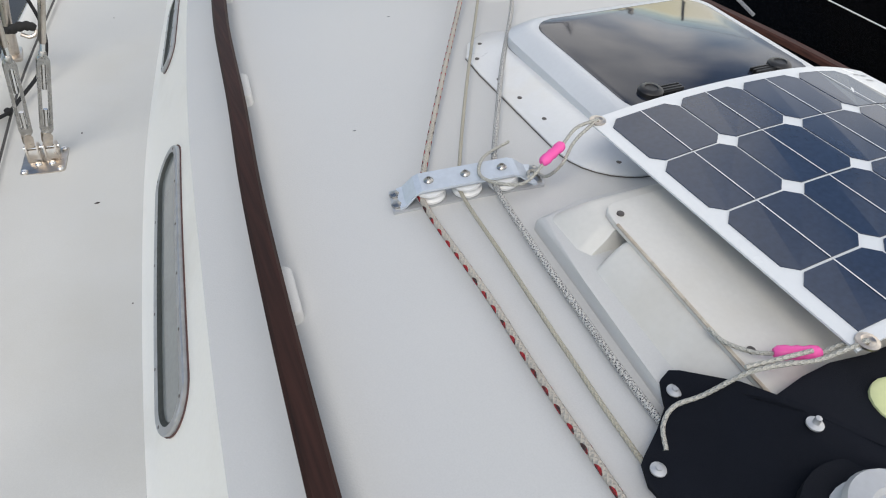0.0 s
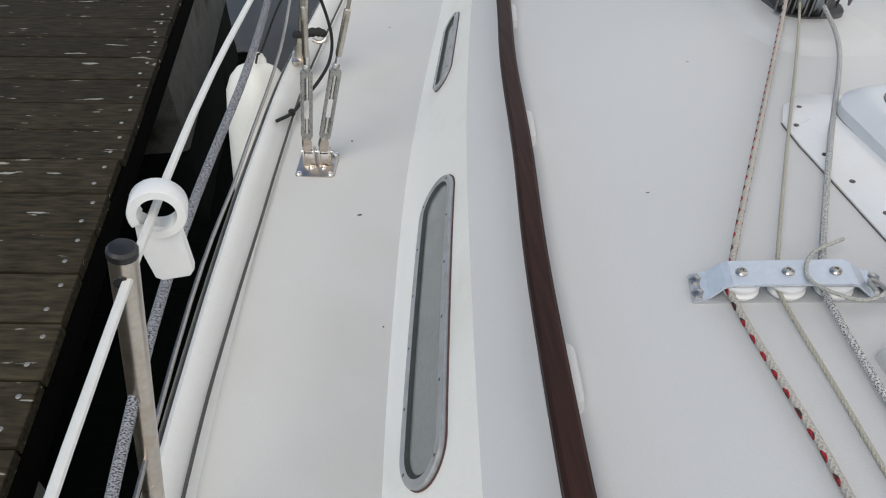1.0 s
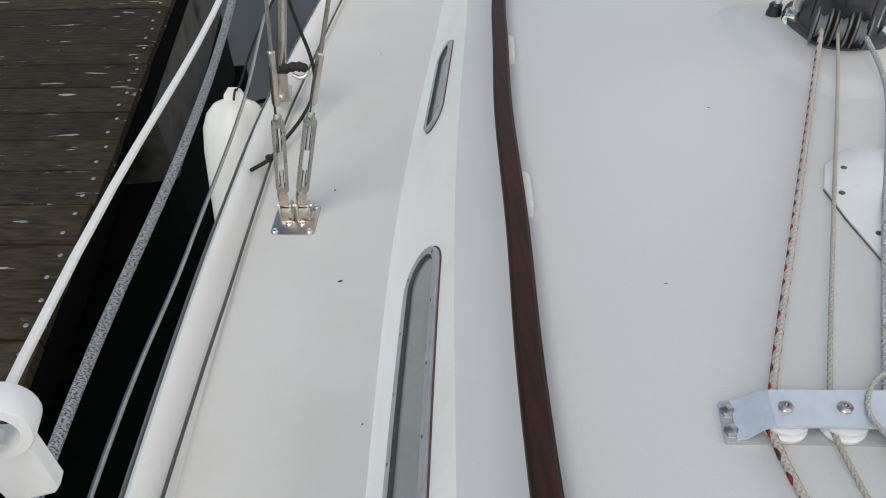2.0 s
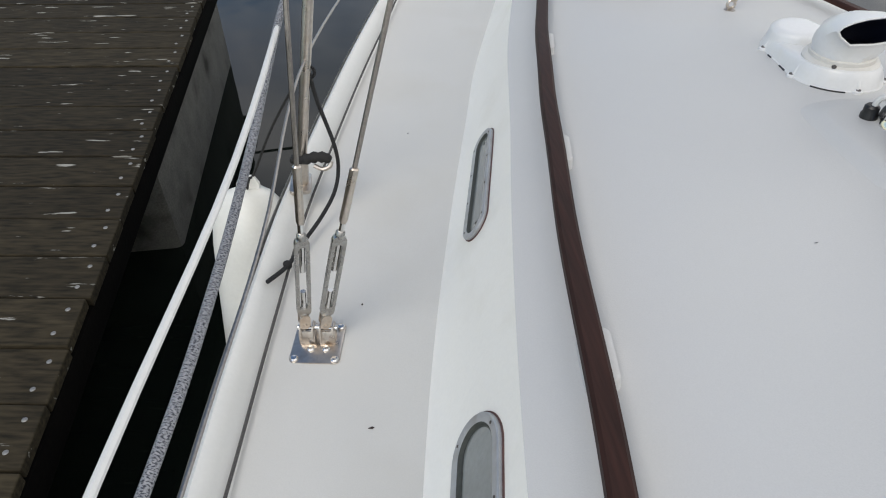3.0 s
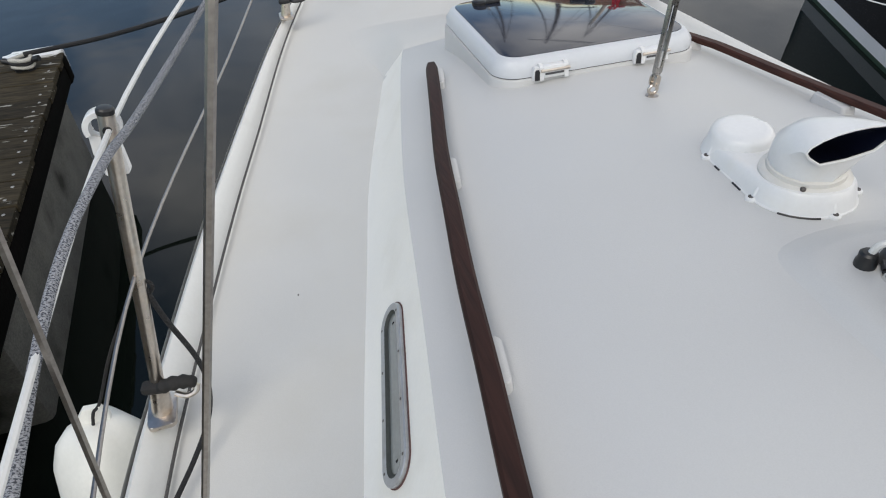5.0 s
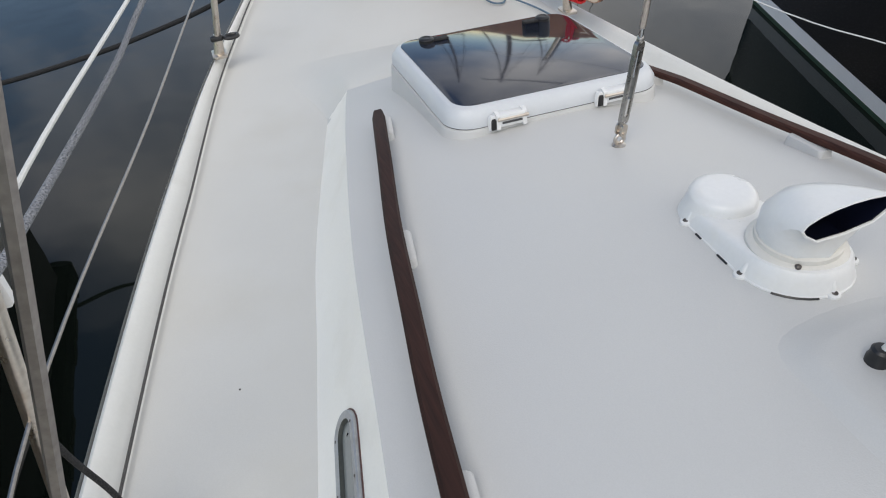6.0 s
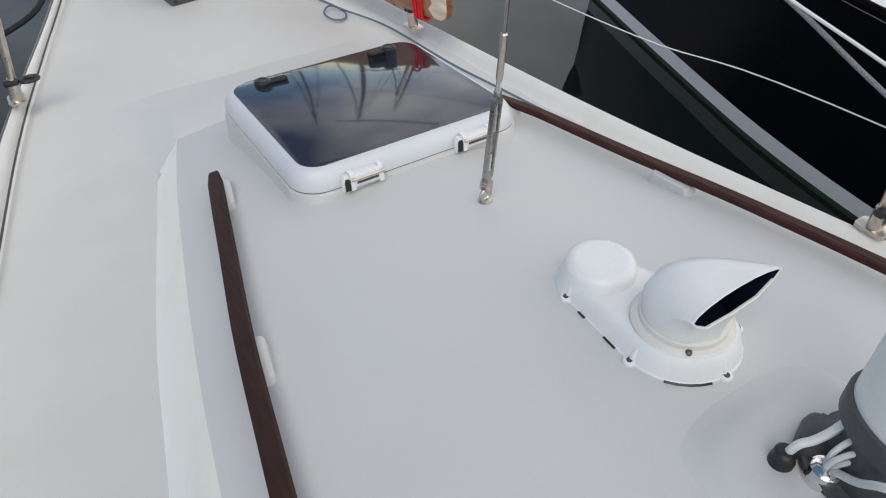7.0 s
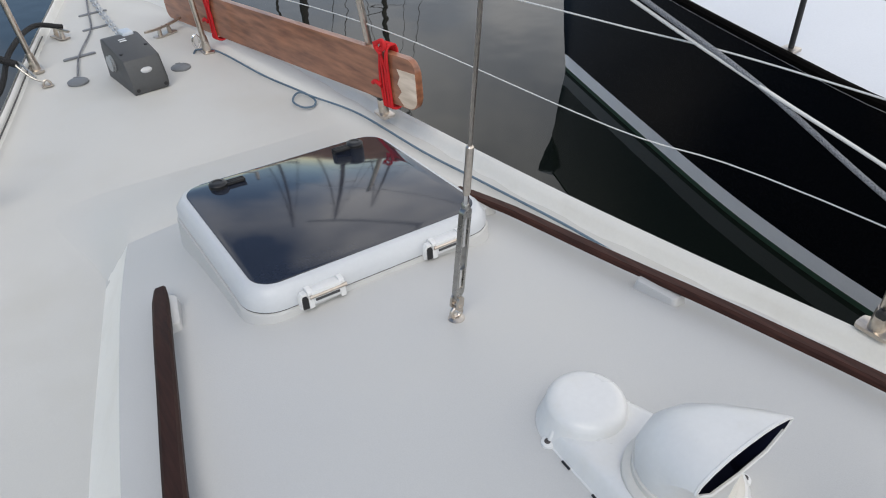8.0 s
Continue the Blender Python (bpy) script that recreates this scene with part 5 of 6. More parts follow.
def cover_z(x, y):
    rise = max(0, min(1, (x + 0.43) / 0.10))
    fold = 0.006 * math.sin(23 * x + 9 * y) + 0.004 * math.sin(41 * y - 17 * x)
    return max(roof_z(x, y) + 0.022, 0.395 + 0.075 * rise * rise * (3 - 2 * rise)) + fold * 0.6 + 0.10 * max(0, -1.93 - y) * rise


loops = []
mid = Vector((-0.20, -2.12))
for f, drop in ((1.0, -0.006), (1.0, 0.0), (0.97, 0.002), (0.8, 0.004), (0.6, 0.005), (0.4, 0.005), (0.2, 0.005)):
    loop = []
    for x, y in edge:
        p = mid + (Vector((x, y)) - mid) * f
        loop.append(bm.verts.new((p.x, p.y, cover_z(p.x, p.y) + drop)))
    loops.append(loop)
for a, b in zip(loops, loops[1:]):
    for i in range(len(a)):
        bm.faces.new((a[i], a[(i + 1) % len(a)], b[(i + 1) % len(a)], b[i]))
bm.faces.new(loops[-1])
part("canvas", bm, NAVY, cover)
for x, y, tall in ((-0.398, -1.817, False), (-0.328, -1.938, True), (-0.470, -1.888, False)):
    z = cover_z(x, y) + 0.004
    bm = bmesh.new()
    lathe(bm, [(0.0095, 0), (0.0095, 0.002), (0.007, 0.003), (0.004, 0.004), (0.0035, 0.012 if tall else 0.006), (0.001, 0.013 if tall else 0.006)], 14, Matrix.Translation((x, y, z)))
    part("press_stud", bm, ALLOY, cover)
bm = bmesh.new()
lathe(bm, [(0.035, 0), (0.035, 0.006), (0.03, 0.010), (0.01, 0.011)], 20, Matrix.Translation((-0.217, -1.957, cover_z(-0.217, -1.957) + 0.004)))
tagged(part("yellow_disc", bm, YELLOW), "pale yellow-green round plastic cap on the canvas", "cap")
drum = thing("winch", "bare metal winch drum showing through the canvas", "winch", at=(-0.352, -2.055, cover_z(-0.352, -2.055)))
bm = bmesh.new()
lathe(bm, [(0.056, -0.02), (0.056, 0.010), (0.048, 0.016), (0.045, 0.026), (0.053, 0.034), (0.050, 0.040), (0.030, 0.042), (0.026, 0.036), (0.012, 0.036)], 32)
part("drum", bm, ALLOY, drum)
bm = bmesh.new()
ring(bm, [(0.080 * math.cos(a), 0.080 * math.sin(a)) for a in steps(0, 2 * math.pi, 28)[:-1]], [(0.050 * math.cos(a), 0.050 * math.sin(a)) for a in steps(0, 2 * math.pi, 28)[:-1]], -0.01, 0.008)
part("canvas_hem", bm, NAVY, drum)


# ---- pink toggles ----
def toggle(a, b, label, tail, loop):
    tg = thing("cord_toggle", label, "cord toggle", "cord toggles", a)
    back = Matrix.Translation(-Vector(a))
    p, q = Vector((0, 0, 0)), Vector(b) - Vector(a)
    bm = bmesh.new()
    r = 0.0085
    tube(bm, [p, p.lerp(q, 0.08), p.lerp(q, 0.25), p.lerp(q, 0.38), p.lerp(q, 0.5), p.lerp(q, 0.62), p.lerp(q, 0.78), p.lerp(q, 0.93), q], [r * 0.6, r, r * 1.1, r * 0.95, r * 1.08, r * 0.92, r * 1.1, r, r * 0.6], 12)
    part("toggle", bm, PINK, tg, "bright pink plastic toggle")
    for pts in (tail, *loop):
        bm = bmesh.new()
        tube(bm, [back @ w for w in curve(pts, 8)], 0.0029, 8)
        part("cord", bm, ROPE_WHITE, tg)
    return tg


E1P, E2P = panel_at(0.012, 0.010, 0.004), panel_at(0.018, PL - 0.004, 0.004)
toggle((-0.340, -1.392, 0.452), (-0.292, -1.374, 0.466), "bright pink toggle on a cord tying down the solar panel",
       [(-0.330, -1.390, 0.455), (-0.37, -1.40, 0.428), (-0.40, -1.375, 0.415), (-0.415, -1.33, 0.405), (-0.385, -1.285, 0.405), (-0.325, -1.262, 0.408)],
       [[(-0.292, -1.374, 0.466), (-0.26, -1.36, 0.482), E1P], [E1P, (-0.27, -1.375, 0.468), (-0.300, -1.392, 0.440), (-0.312, -1.372, 0.405), (-0.312, -1.335, 0.392), (-0.33, -1.345, 0.40), (-0.36, -1.392, 0.43)]])
toggle((-0.290, -1.842, 0.470), (-0.244, -1.868, 0.478), "bright pink toggle on a cord holding the panel corner",
       [(-0.286, -1.845, 0.470), (-0.305, -1.828, 0.462), (-0.322, -1.80, 0.457), (-0.325, -1.775, 0.456)],
       [[(-0.244, -1.868, 0.478), (-0.215, -1.872, 0.488), E2P], [E2P] + [(x, y, max(z, cover_z(x, y) + 0.012)) for x, y, z in ((-0.26, -1.878, 0.474), (-0.30, -1.868, 0.46), (-0.345, -1.857, 0.45), (-0.385, -1.845, 0.44), (-0.42, -1.840, 0.43), (-0.442, -1.852, 0.42), (-0.452, -1.875, 0.41))], [(x, y, max(z, cover_z(x, y) + 0.014)) for x, y, z in ((-0.26, -1.865, 0.472), (-0.30, -1.860, 0.462), (-0.345, -1.851, 0.455))]])


# ---- mast step and mast ----
bm = bmesh.new()
loops = []
for s, z in ((1.16, -0.003), (1.10, 0.0005), (1.04, 0.003), (0.96, 0.010), (0.90, 0.0145), (0.86, 0.0158), (0.70, 0.017), (0.3, 0.017)):
    base_pts = [(-0.19, -0.10), (-0.185, 0.10), (-0.14, 0.255), (0.14, 0.255), (0.185, 0.10), (0.19, -0.10), (0.12, -0.27), (-0.12, -0.27)]
    ring_pts = [(p.x, p.y) for p in curve([(x, y, 0) for x, y in base_pts + base_pts[:1]], 6)][:-1]
    loops.append([bm.verts.new((0.06 + 0.84 * s * x, -0.37 + 0.84 * s * y, roof_z(0.06 + 0.84 * s * x, -0.37 + 0.84 * s * y) + z)) for x, y in ring_pts])
for a, b in zip(loops, loops[1:]):
    for i in range(len(a)):
        bm.faces.new((a[i], a[(i + 1) % len(a)], b[(i + 1) % len(a)], b[i]))
bm.faces.new(loops[-1])
tagged(part("mast_plinth", bm, ROOF), "low moulded plinth under the mast step", "mast plinth", kind="structure")

MX, MY = 0.085, -0.345
mast = thing("mast", "grey alloy mast on a dark cast step with turning blocks", "mast", at=(MX, MY, roof_z(MX, MY) + 0.018))
bm = bmesh.new()
ell = [(0.073 * math.cos(a), 0.098 * math.sin(a)) for a in steps(0, 2 * math.pi, 40)[:-1]]
prism(bm, ell, 0.125, 11.0)
part("spar", bm, MAST_GREY, mast, "grey anodised mast tube")
bm = bmesh.new()
ring(bm, [(x * 1.09, y * 1.07) for x, y in ell], [(x * 0.9, y * 0.9) for x, y in ell], 0.098, 0.132, bevel=0.003)
part("collar", bm, DARK_GREY, mast, "dark grey heel collar")
bm = bmesh.new()
prism(bm, [(x * 0.97, y * 0.97) for x, y in ell], 0.0, 0.11, bevel=0.01)
prism(bm, rounded(0.17, 0.225, 0.06), 0.0, 0.012, bevel=0.004)
part("step_casting", bm, DARK_GREY, mast, "dark grey cast mast step")
for k, (x, y, r) in enumerate(((-0.084, -0.074, -31), (-0.052, -0.094, -30), (-0.018, -0.112, -29), (0.09, -0.05, -30))):
    m = Matrix.Translation((x, y, 0.014)) @ Matrix.Rotation(radians(r), 4, "Z")
    bm = bmesh.new()
    for e in (-0.013, 0.013):
        prism(bm, rounded(0.074, 0.052, 0.024), -0.002, 0.002, m @ Matrix.Translation((e, 0, 0.036)) @ Matrix.Rotation(radians(90), 4, "Y"), 0.0015)
    block = part("turning_block", bm, CHEEK, mast, "grey alloy turning block cheeks")
    bm = bmesh.new()
    lathe(bm, [(0.022, -0.009), (0.025, -0.008), (0.019, 0), (0.025, 0.008), (0.022, 0.009)], 18, m @ Matrix.Translation((0, 0, 0.036)) @ Matrix.Rotation(radians(90), 4, "Y"))
    part("sheave", bm, GREY_DISC, block)
bm = bmesh.new()
prism(bm, rounded(0.085, 0.05, 0.018), 0, 0.022, Matrix.Translation((-0.026, 0.098, 0.0)) @ Matrix.Rotation(radians(20), 4, "Z"), 0.007, 3, 0.006)
part("step_foot", bm, DARK_GREY, mast)

glands = thing("cable_gland", "deck glands with white mast cables", "cable gland", at=(0, 0, 0))
for x, y, r, mat in ((-0.002, -0.240, 0.015, BLACK), (0.020, -0.286, 0.021, BRIGHT)):
    bm = bmesh.new()
    z = roof_z(x, y) + 0.018
    lathe(bm, [(r * 1.15, -0.02), (r * 1.15, 0.008), (r, 0.012), (r, 0.024), (r * 0.75, 0.028), (r * 0.3, 0.029)], 16, Matrix.Translation((x, y, z)))
    part("gland_body", bm, mat, glands, "black and chrome cable gland")
for k, pts in enumerate(([(-0.002, -0.241, 0.38), (0.004, -0.247, 0.405), (0.021, -0.257, 0.415), (0.038, -0.267, 0.44), (0.054, -0.281, 0.5)], [(0.020, -0.283, 0.38), (0.012, -0.289, 0.415), (0.026, -0.303, 0.44), (0.046, -0.318, 0.43), (0.061, -0.338, 0.42)], [(0.026, -0.288, 0.38), (0.020, -0.296, 0.41), (0.034, -0.313, 0.43), (0.051, -0.333, 0.415)], [(0.022, -0.281, 0.38), (0.018, -0.283, 0.425), (0.034, -0.293, 0.45), (0.056, -0.313, 0.44)])):
    bm = bmesh.new()
    tube(bm, curve(pts, 8), 0.0062 if k == 0 else 0.0042, 8)
    part("cable", bm, LIFELINE, glands, "white cable")
bm = bmesh.new()
tube(bm, curve([(0.024, -0.290, 0.385), (-0.002, -0.325, 0.43), (-0.032, -0.357, 0.492), (-0.022, -0.41, 0.508), (0.0, -0.44, 0.508), (0.034, -0.472, 0.506), (0.09, -0.482, 0.504), (0.15, -0.45, 0.50), (0.178, -0.37, 0.50)], 8), 0.0055, 10)
loom = part("cable_loom", bm, LIFELINE, glands, "white cable lashed round the mast heel")
for x, y in ((-0.023, -0.407), (0.012, -0.452), (0.06, -0.480)):
    bm = bmesh.new()
    tube(bm, [(x - 0.004, y - 0.004, 0.502), (x - 0.006, y - 0.006, 0.512), (x + 0.002, y + 0.002, 0.516), (x + 0.010, y + 0.012, 0.506), (x + 0.012, y + 0.014, 0.44), (x + 0.004, y + 0.002, 0.43)], 0.0022, 6, closed=True)
    part("lashing", bm, BLACK, loom, "thin black lashing")


# ---- foredeck gear ----
def on_deck(x, y, h=0.0):
    return (x, y, deck_z(x, y) + 0.010 + h)


wind = thing("windlass", "dark grey electric anchor windlass on the foredeck", "windlass", at=on_deck(-0.03, 2.86))
wm4 = Matrix.Rotation(radians(7), 4, "Z")
bm = bmesh.new()
side = [(-0.152, 0.0), (-0.156, 0.05), (-0.118, 0.140), (0.08, 0.184), (0.12, 0.178), (0.14, 0.13), (0.145, 0.0)]
prism(bm, side, -0.078, 0.078, wm4 @ Matrix.Rotation(radians(90), 4, "Z") @ Matrix.Rotation(radians(90), 4, "X"), 0.012, 3)
bmesh.ops.bevel(bm, geom=[e for e in bm.edges if e.is_manifold and e.calc_face_angle(0) > 0.5], offset=0.006, segments=2, affect="EDGES", profile=0.5)
part("housing", bm, WINDLASS, wind)
bm = bmesh.new()
lathe(bm, [(0.020, 0), (0.020, 0.003), (0.016, 0.005), (0.003, 0.005)], 20, wm4 @ Matrix.Translation((0, -0.139, 0.092)) @ Matrix.Rotation(radians(68), 4, "X") @ Matrix.Diagonal((1.2, 0.62, 1, 1)))
part("badge", bm, ALLOY, wind, "oval metal badge")
for x, y, z, rx in ((-0.060, -0.152, 0.02, 84), (0.060, -0.152, 0.02, 84), (-0.06, -0.06, 0.150, 12), (0.06, -0.03, 0.157, 12)):
    bm = bmesh.new()
    lathe(bm, [(0.008, 0), (0.008, 0.004), (0.004, 0.005)], 10, wm4 @ Matrix.Translation((x, y, z)) @ Matrix.Rotation(radians(rx), 4, "X"))
    part("bolt", bm, BLACK, wind)
for k in range(2):
    bm = bmesh.new()
    box(bm, 0.03, 0.006, 0.002, wm4 @ Matrix.Translation((-0.01, 0.045 - 0.014 * k, 0.1765 - 0.0030 * k)) @ Matrix.Rotation(radians(10), 4, "X"))
    part("label_bar", bm, PANEL_WHITE, wind, "white printed bar")
bm = bmesh.new()
box(bm, 0.05, 0.07, 0.03, wm4 @ Matrix.Translation((0.03, 0.10, 0.165)), 0.008)
part("chain_guide", bm, BRACKET, wind, "blue-grey alloy chain guide")
bm = bmesh.new()
lathe(bm, [(0.034, 0), (0.036, 0.005), (0.026, 0.010), (0.034, 0.015), (0.030, 0.018)], 18, wm4 @ Matrix.Translation((-0.076, 0.03, 0.095)) @ Matrix.Rotation(radians(-90), 4, "Y"))
part("gypsy", bm, ALLOY, wind)


def foot_switch(x, y, label):
    sw = thing("foot_switch", label, "foot switch", "foot switches", on_deck(x, y))
    bm = bmesh.new()
    lathe(bm, [(0.044, 0), (0.044, 0.008), (0.038, 0.012), (0.005, 0.015)], 24)
    part("cover", bm, GREY_DISC, sw)
    bm = bmesh.new()
    box(bm, 0.022, 0.016, 0.008, Matrix.Translation((0.0, 0.036, 0.006)), 0.003)
    part("hinge", bm, GREY_DISC, sw)


foot_switch(-0.258, 2.99, "round grey windlass foot switch on the deck")
foot_switch(0.165, 2.90, "round grey deck fitting beside the windlass")

pad = thing("pad_eye", "steel pad eye with shackle on the foredeck", "pad eye", at=on_deck(-0.375, 3.03))
bm = bmesh.new()
prism(bm, rounded(0.05, 0.034, 0.012), 0, 0.004, bevel=0.001)
tube(bm, [(0.015 * math.cos(a), 0, 0.004 + 0.022 * math.sin(a)) for a in steps(0, math.pi, 10)], 0.005, 8)
part("eye", bm, STEEL, pad)
bm = bmesh.new()
tube(bm, curve([(-0.005, 0, 0.018), (-0.03, 0.01, 0.03), (-0.055, 0.03, 0.05), (-0.085, 0.07, 0.09), (-0.075, 0.085, 0.10), (-0.05, 0.05, 0.07), (-0.03, 0.02, 0.04)], 6), 0.0045, 8)
part("snap_shackle", bm, TURN, pad)
bm = bmesh.new()
tube(bm, curve([(-0.08, 0.08, 0.09), (-0.16, 0.14, 0.13), (-0.26, 0.28, 0.2)], 6), 0.016, 8)
part("strop", bm, ROPE_BLACK, pad, "black strop")

stanchion((-0.385, 3.245, deck_z(-0.385, 3.245) + 0.012), (-0.44, 3.30, 0.70), "stainless pulpit leg on the foredeck")
stanchion((0.335, 3.04, deck_z(0.335, 3.04) + 0.012), (0.30, 3.10, 0.66), "stainless pulpit leg beside the wooden board")


def cleat(x, y, turn, label, long=0.2):
    c = thing("mooring_cleat", label, "cleat", "mooring cleats", on_deck(x, y))
    c.rotation_euler = (0, 0, radians(turn))
    bm = bmesh.new()
    prism(bm, rounded(0.055, long * 0.55, 0.02), 0, 0.006, bevel=0.002)
    for s in (-1, 1):
        tube(bm, [(0, s * long * 0.14, 0.004), (0, s * long * 0.12, 0.035)], [0.012, 0.009], 10)
    part("cleat_base", bm, STEEL, c)
    bm = bmesh.new()
    tube(bm, curve([(0, -long / 2, 0.048), (0, -long * 0.2, 0.042), (0, long * 0.2, 0.042), (0, long / 2, 0.048)], 5), [0.005] + [0.008] * 14 + [0.005], 10)
    part("horn", bm, STEEL, c)


cleat(0.235, 3.38, -62, "tarnished steel mooring cleat", 0.24)
cleat(-0.215, 3.63, 20, "alloy mooring cleat with dark rope round it", 0.22)
for k, (x, y) in enumerate(((-0.03, 3.66), (0.0, 3.90), (-0.19, 3.30))):
    bm = bmesh.new()
    prism(bm, rounded(0.15, 0.022, 0.008), 0, 0.006, Matrix.Translation(on_deck(x, y)) @ Matrix.Rotation(radians(8), 4, "Z"), 0.002)
    tagged(part("jackline_strap", bm, GREY_DISC), "flat dark strap plate across the foredeck", "strap plate", "strap plates")
line("foredeck_cord", [on_deck(-0.25, 3.03, 0.012), on_deck(-0.19, 3.3, 0.008), on_deck(-0.07, 3.62, 0.01), on_deck(-0.02, 3.9, 0.01), on_deck(0.03, 4.2, 0.01)], 0.0042, ROPE_GREY, "grey cord led along the foredeck")
line("mooring_rope", [on_deck(-0.19, 3.62, 0.05), (-0.32, 3.58, 0.13), (-0.46, 3.30, 0.12), (-0.62, 2.98, 0.02), (-1.1, 3.0, -0.12), (-1.65, 3.0, -0.2), (-2.08, 2.93, -0.2)], 0.012, ROPE_BLACK, "black mooring rope from the bow to the dock")
chain = thing("anchor_chain", "galvanised anchor chain along the foredeck", "chain", at=(0, 0, 0))
for k in range(26):
    t = k / 25
    p = Vector(on_deck(0.0 + 0.05 * t, 3.02 + 1.2 * t, 0.10 * (1 - t) ** 2 + 0.014))
    bm = bmesh.new()
    m = Matrix.Translation(p) @ Matrix.Rotation(radians(90 * (k % 2)), 4, "Y")
    tube(bm, [m @ Vector((0.013 * math.cos(a), 0.030 * math.sin(a), 0)) for a in steps(0, 2 * math.pi, 12)[:-1]], 0.0055, 6, closed=True)
    part("chain_link", bm, ALLOY, chain)
bow_roller = thing("bow_roller", "steel bow roller with white cheeks at the stem", "bow roller", at=on_deck(0.05, 4.45))
for s in (-1, 1):
    bm = bmesh.new()
    prism(bm, [(-0.12, 0), (0.2, 0), (0.22, 0.06), (0.1, 0.09), (-0.1, 0.05)], -0.004, 0.004, Matrix.Translation((s * 0.05, 0, 0)) @ Matrix.Rotation(radians(90), 4, "Z") @ Matrix.Rotation(radians(90), 4, "X"), 0.001)
    part("cheek", bm, STEEL, bow_roller)
bm = bmesh.new()
lathe(bm, [(0.025, -0.045), (0.03, -0.04), (0.018, 0), (0.03, 0.04), (0.025, 0.045)], 16, Matrix.Translation((0, 0.15, 0.05)) @ Matrix.Rotation(radians(90), 4, "Y"))
part("roller", bm, BLACK, bow_roller)

# wooden board with red lashings
board = thing("boarding_plank", "varnished brown wooden board lashed to the stanchions", "wooden board", at=(0.655, 1.622, 0.240))
far = Vector((0.34, 3.62, 0.13))
turn = math.atan2(far.y - 1.622, far.x - 0.655)
bmx = Matrix.Rotation(turn, 4, "Z") @ Matrix.Rotation(radians(3.2), 4, "Y")
bm = bmesh.new()
outline = [(x + 1.02, z) for x, z in rounded(2.04, 0.185, 0.045, 6)]
prism(bm, outline, -0.014, 0.014, bmx @ Matrix.Rotation(radians(90), 4, "X"), 0.005, 2)
part("plank", bm, BOARD, board)
bm = bmesh.new()
ends = [(x, z) for x, z in outline if x < 0.06]
ends = sorted(ends, key=lambda p: math.atan2(p[1], p[0] - 0.2) % (2 * math.pi))
patch = [(0.085, 0.02), (0.098, 0.045)] + [(x + 0.002, z * 0.97) for x, z in ends if z < 0.05] + [(0.075, -0.088), (0.105, -0.06), (0.082, -0.035), (0.102, -0.01)]
prism(bm, patch, -0.0154, -0.0135, bmx @ Matrix.Rotation(radians(90), 4, "X"))
part("bare_end", bm, BARE, board, "pale bare wood where the varnish has peeled")


def lashing(d, label):
    las = thing("red_lashing", label, "lashing", "red lashings", tuple(Vector((0.655, 1.622, 0.240)) + bmx @ Vector((d, 0, 0))))
    for k in range(5):
        bm = bmesh.new()
        o = -0.022 + 0.011 * k
        tilt = 0.012 * math.sin(2.1 * k + d)
        pts = [bmx @ Vector(p) for p in ((o, 0.020, -0.108), (o + tilt, 0.021, 0.0), (o - tilt, 0.022, 0.10), (o, -0.004, 0.118), (o, -0.026, 0.10), (o, -0.027, 0.0), (o, -0.026, -0.10), (o, -0.004, -0.116))]
        tube(bm, curve(pts + [pts[0]], 5), 0.0048, 8)
        part("webbing_turn", bm, RED, las)
    bm = bmesh.new()
    tube(bm, curve([bmx @ Vector(p) for p in ((0.0, 0.03, 0.09), (0.02, 0.035, 0.12), (-0.015, 0.03, 0.14), (-0.02, 0.028, 0.115), (0.015, 0.03, 0.105), (0.03, 0.03, 0.13))], 6), 0.008, 8)
    part("knot", bm, RED, las)
    bm = bmesh.new()
    tube(bm, curve([bmx @ Vector(p) for p in ((0.02, 0.028, -0.03), (0.05, 0.030, -0.02), (0.07, 0.028, -0.03))], 4), 0.008, 8)
    part("loose_end", bm, RED, las)


lashing(0.16, "red cord lashing round board and stanchion")
lashing(1.50, "red cord lashing round board and pulpit leg")
shk = thing("hanging_shackle", "steel snap shackle hanging under the red lashing", "shackle", at=(0.29, 3.02, 0.08))
bm = bmesh.new()
tube(bm, [(0.016 * math.cos(a), 0, 0.03 * math.sin(a)) for a in steps(0, 2 * math.pi, 16)[:-1]], 0.006, 8, closed=True)
part("bow", bm, BRIGHT, shk)
line("blue_rope", [on_deck(0.27, 3.04, 0.004), on_deck(0.30, 3.07, 0.006), on_deck(0.375, 2.99, 0.005), on_deck(0.443, 2.60, 0.005), on_deck(0.52, 2.30, 0.005), on_deck(0.50, 2.20, 0.005), on_deck(0.445, 2.19, 0.012), on_deck(0.435, 2.27, 0.012), on_deck(0.49, 2.33, 0.013), on_deck(0.53, 2.24, 0.012), on_deck(0.612, 2.02, 0.005), on_deck(0.655, 1.62, 0.005), on_deck(0.705, 1.34, 0.005), on_deck(0.765, 0.99, 0.005), on_deck(0.80, 0.7, 0.005), on_deck(0.86, 0.3, 0.005), on_deck(0.93, -0.4, 0.005), on_deck(0.97, -1.4, 0.005)], 0.0043, ROPE_BLUE, "blue-grey rope lying along the side deck with one loop")

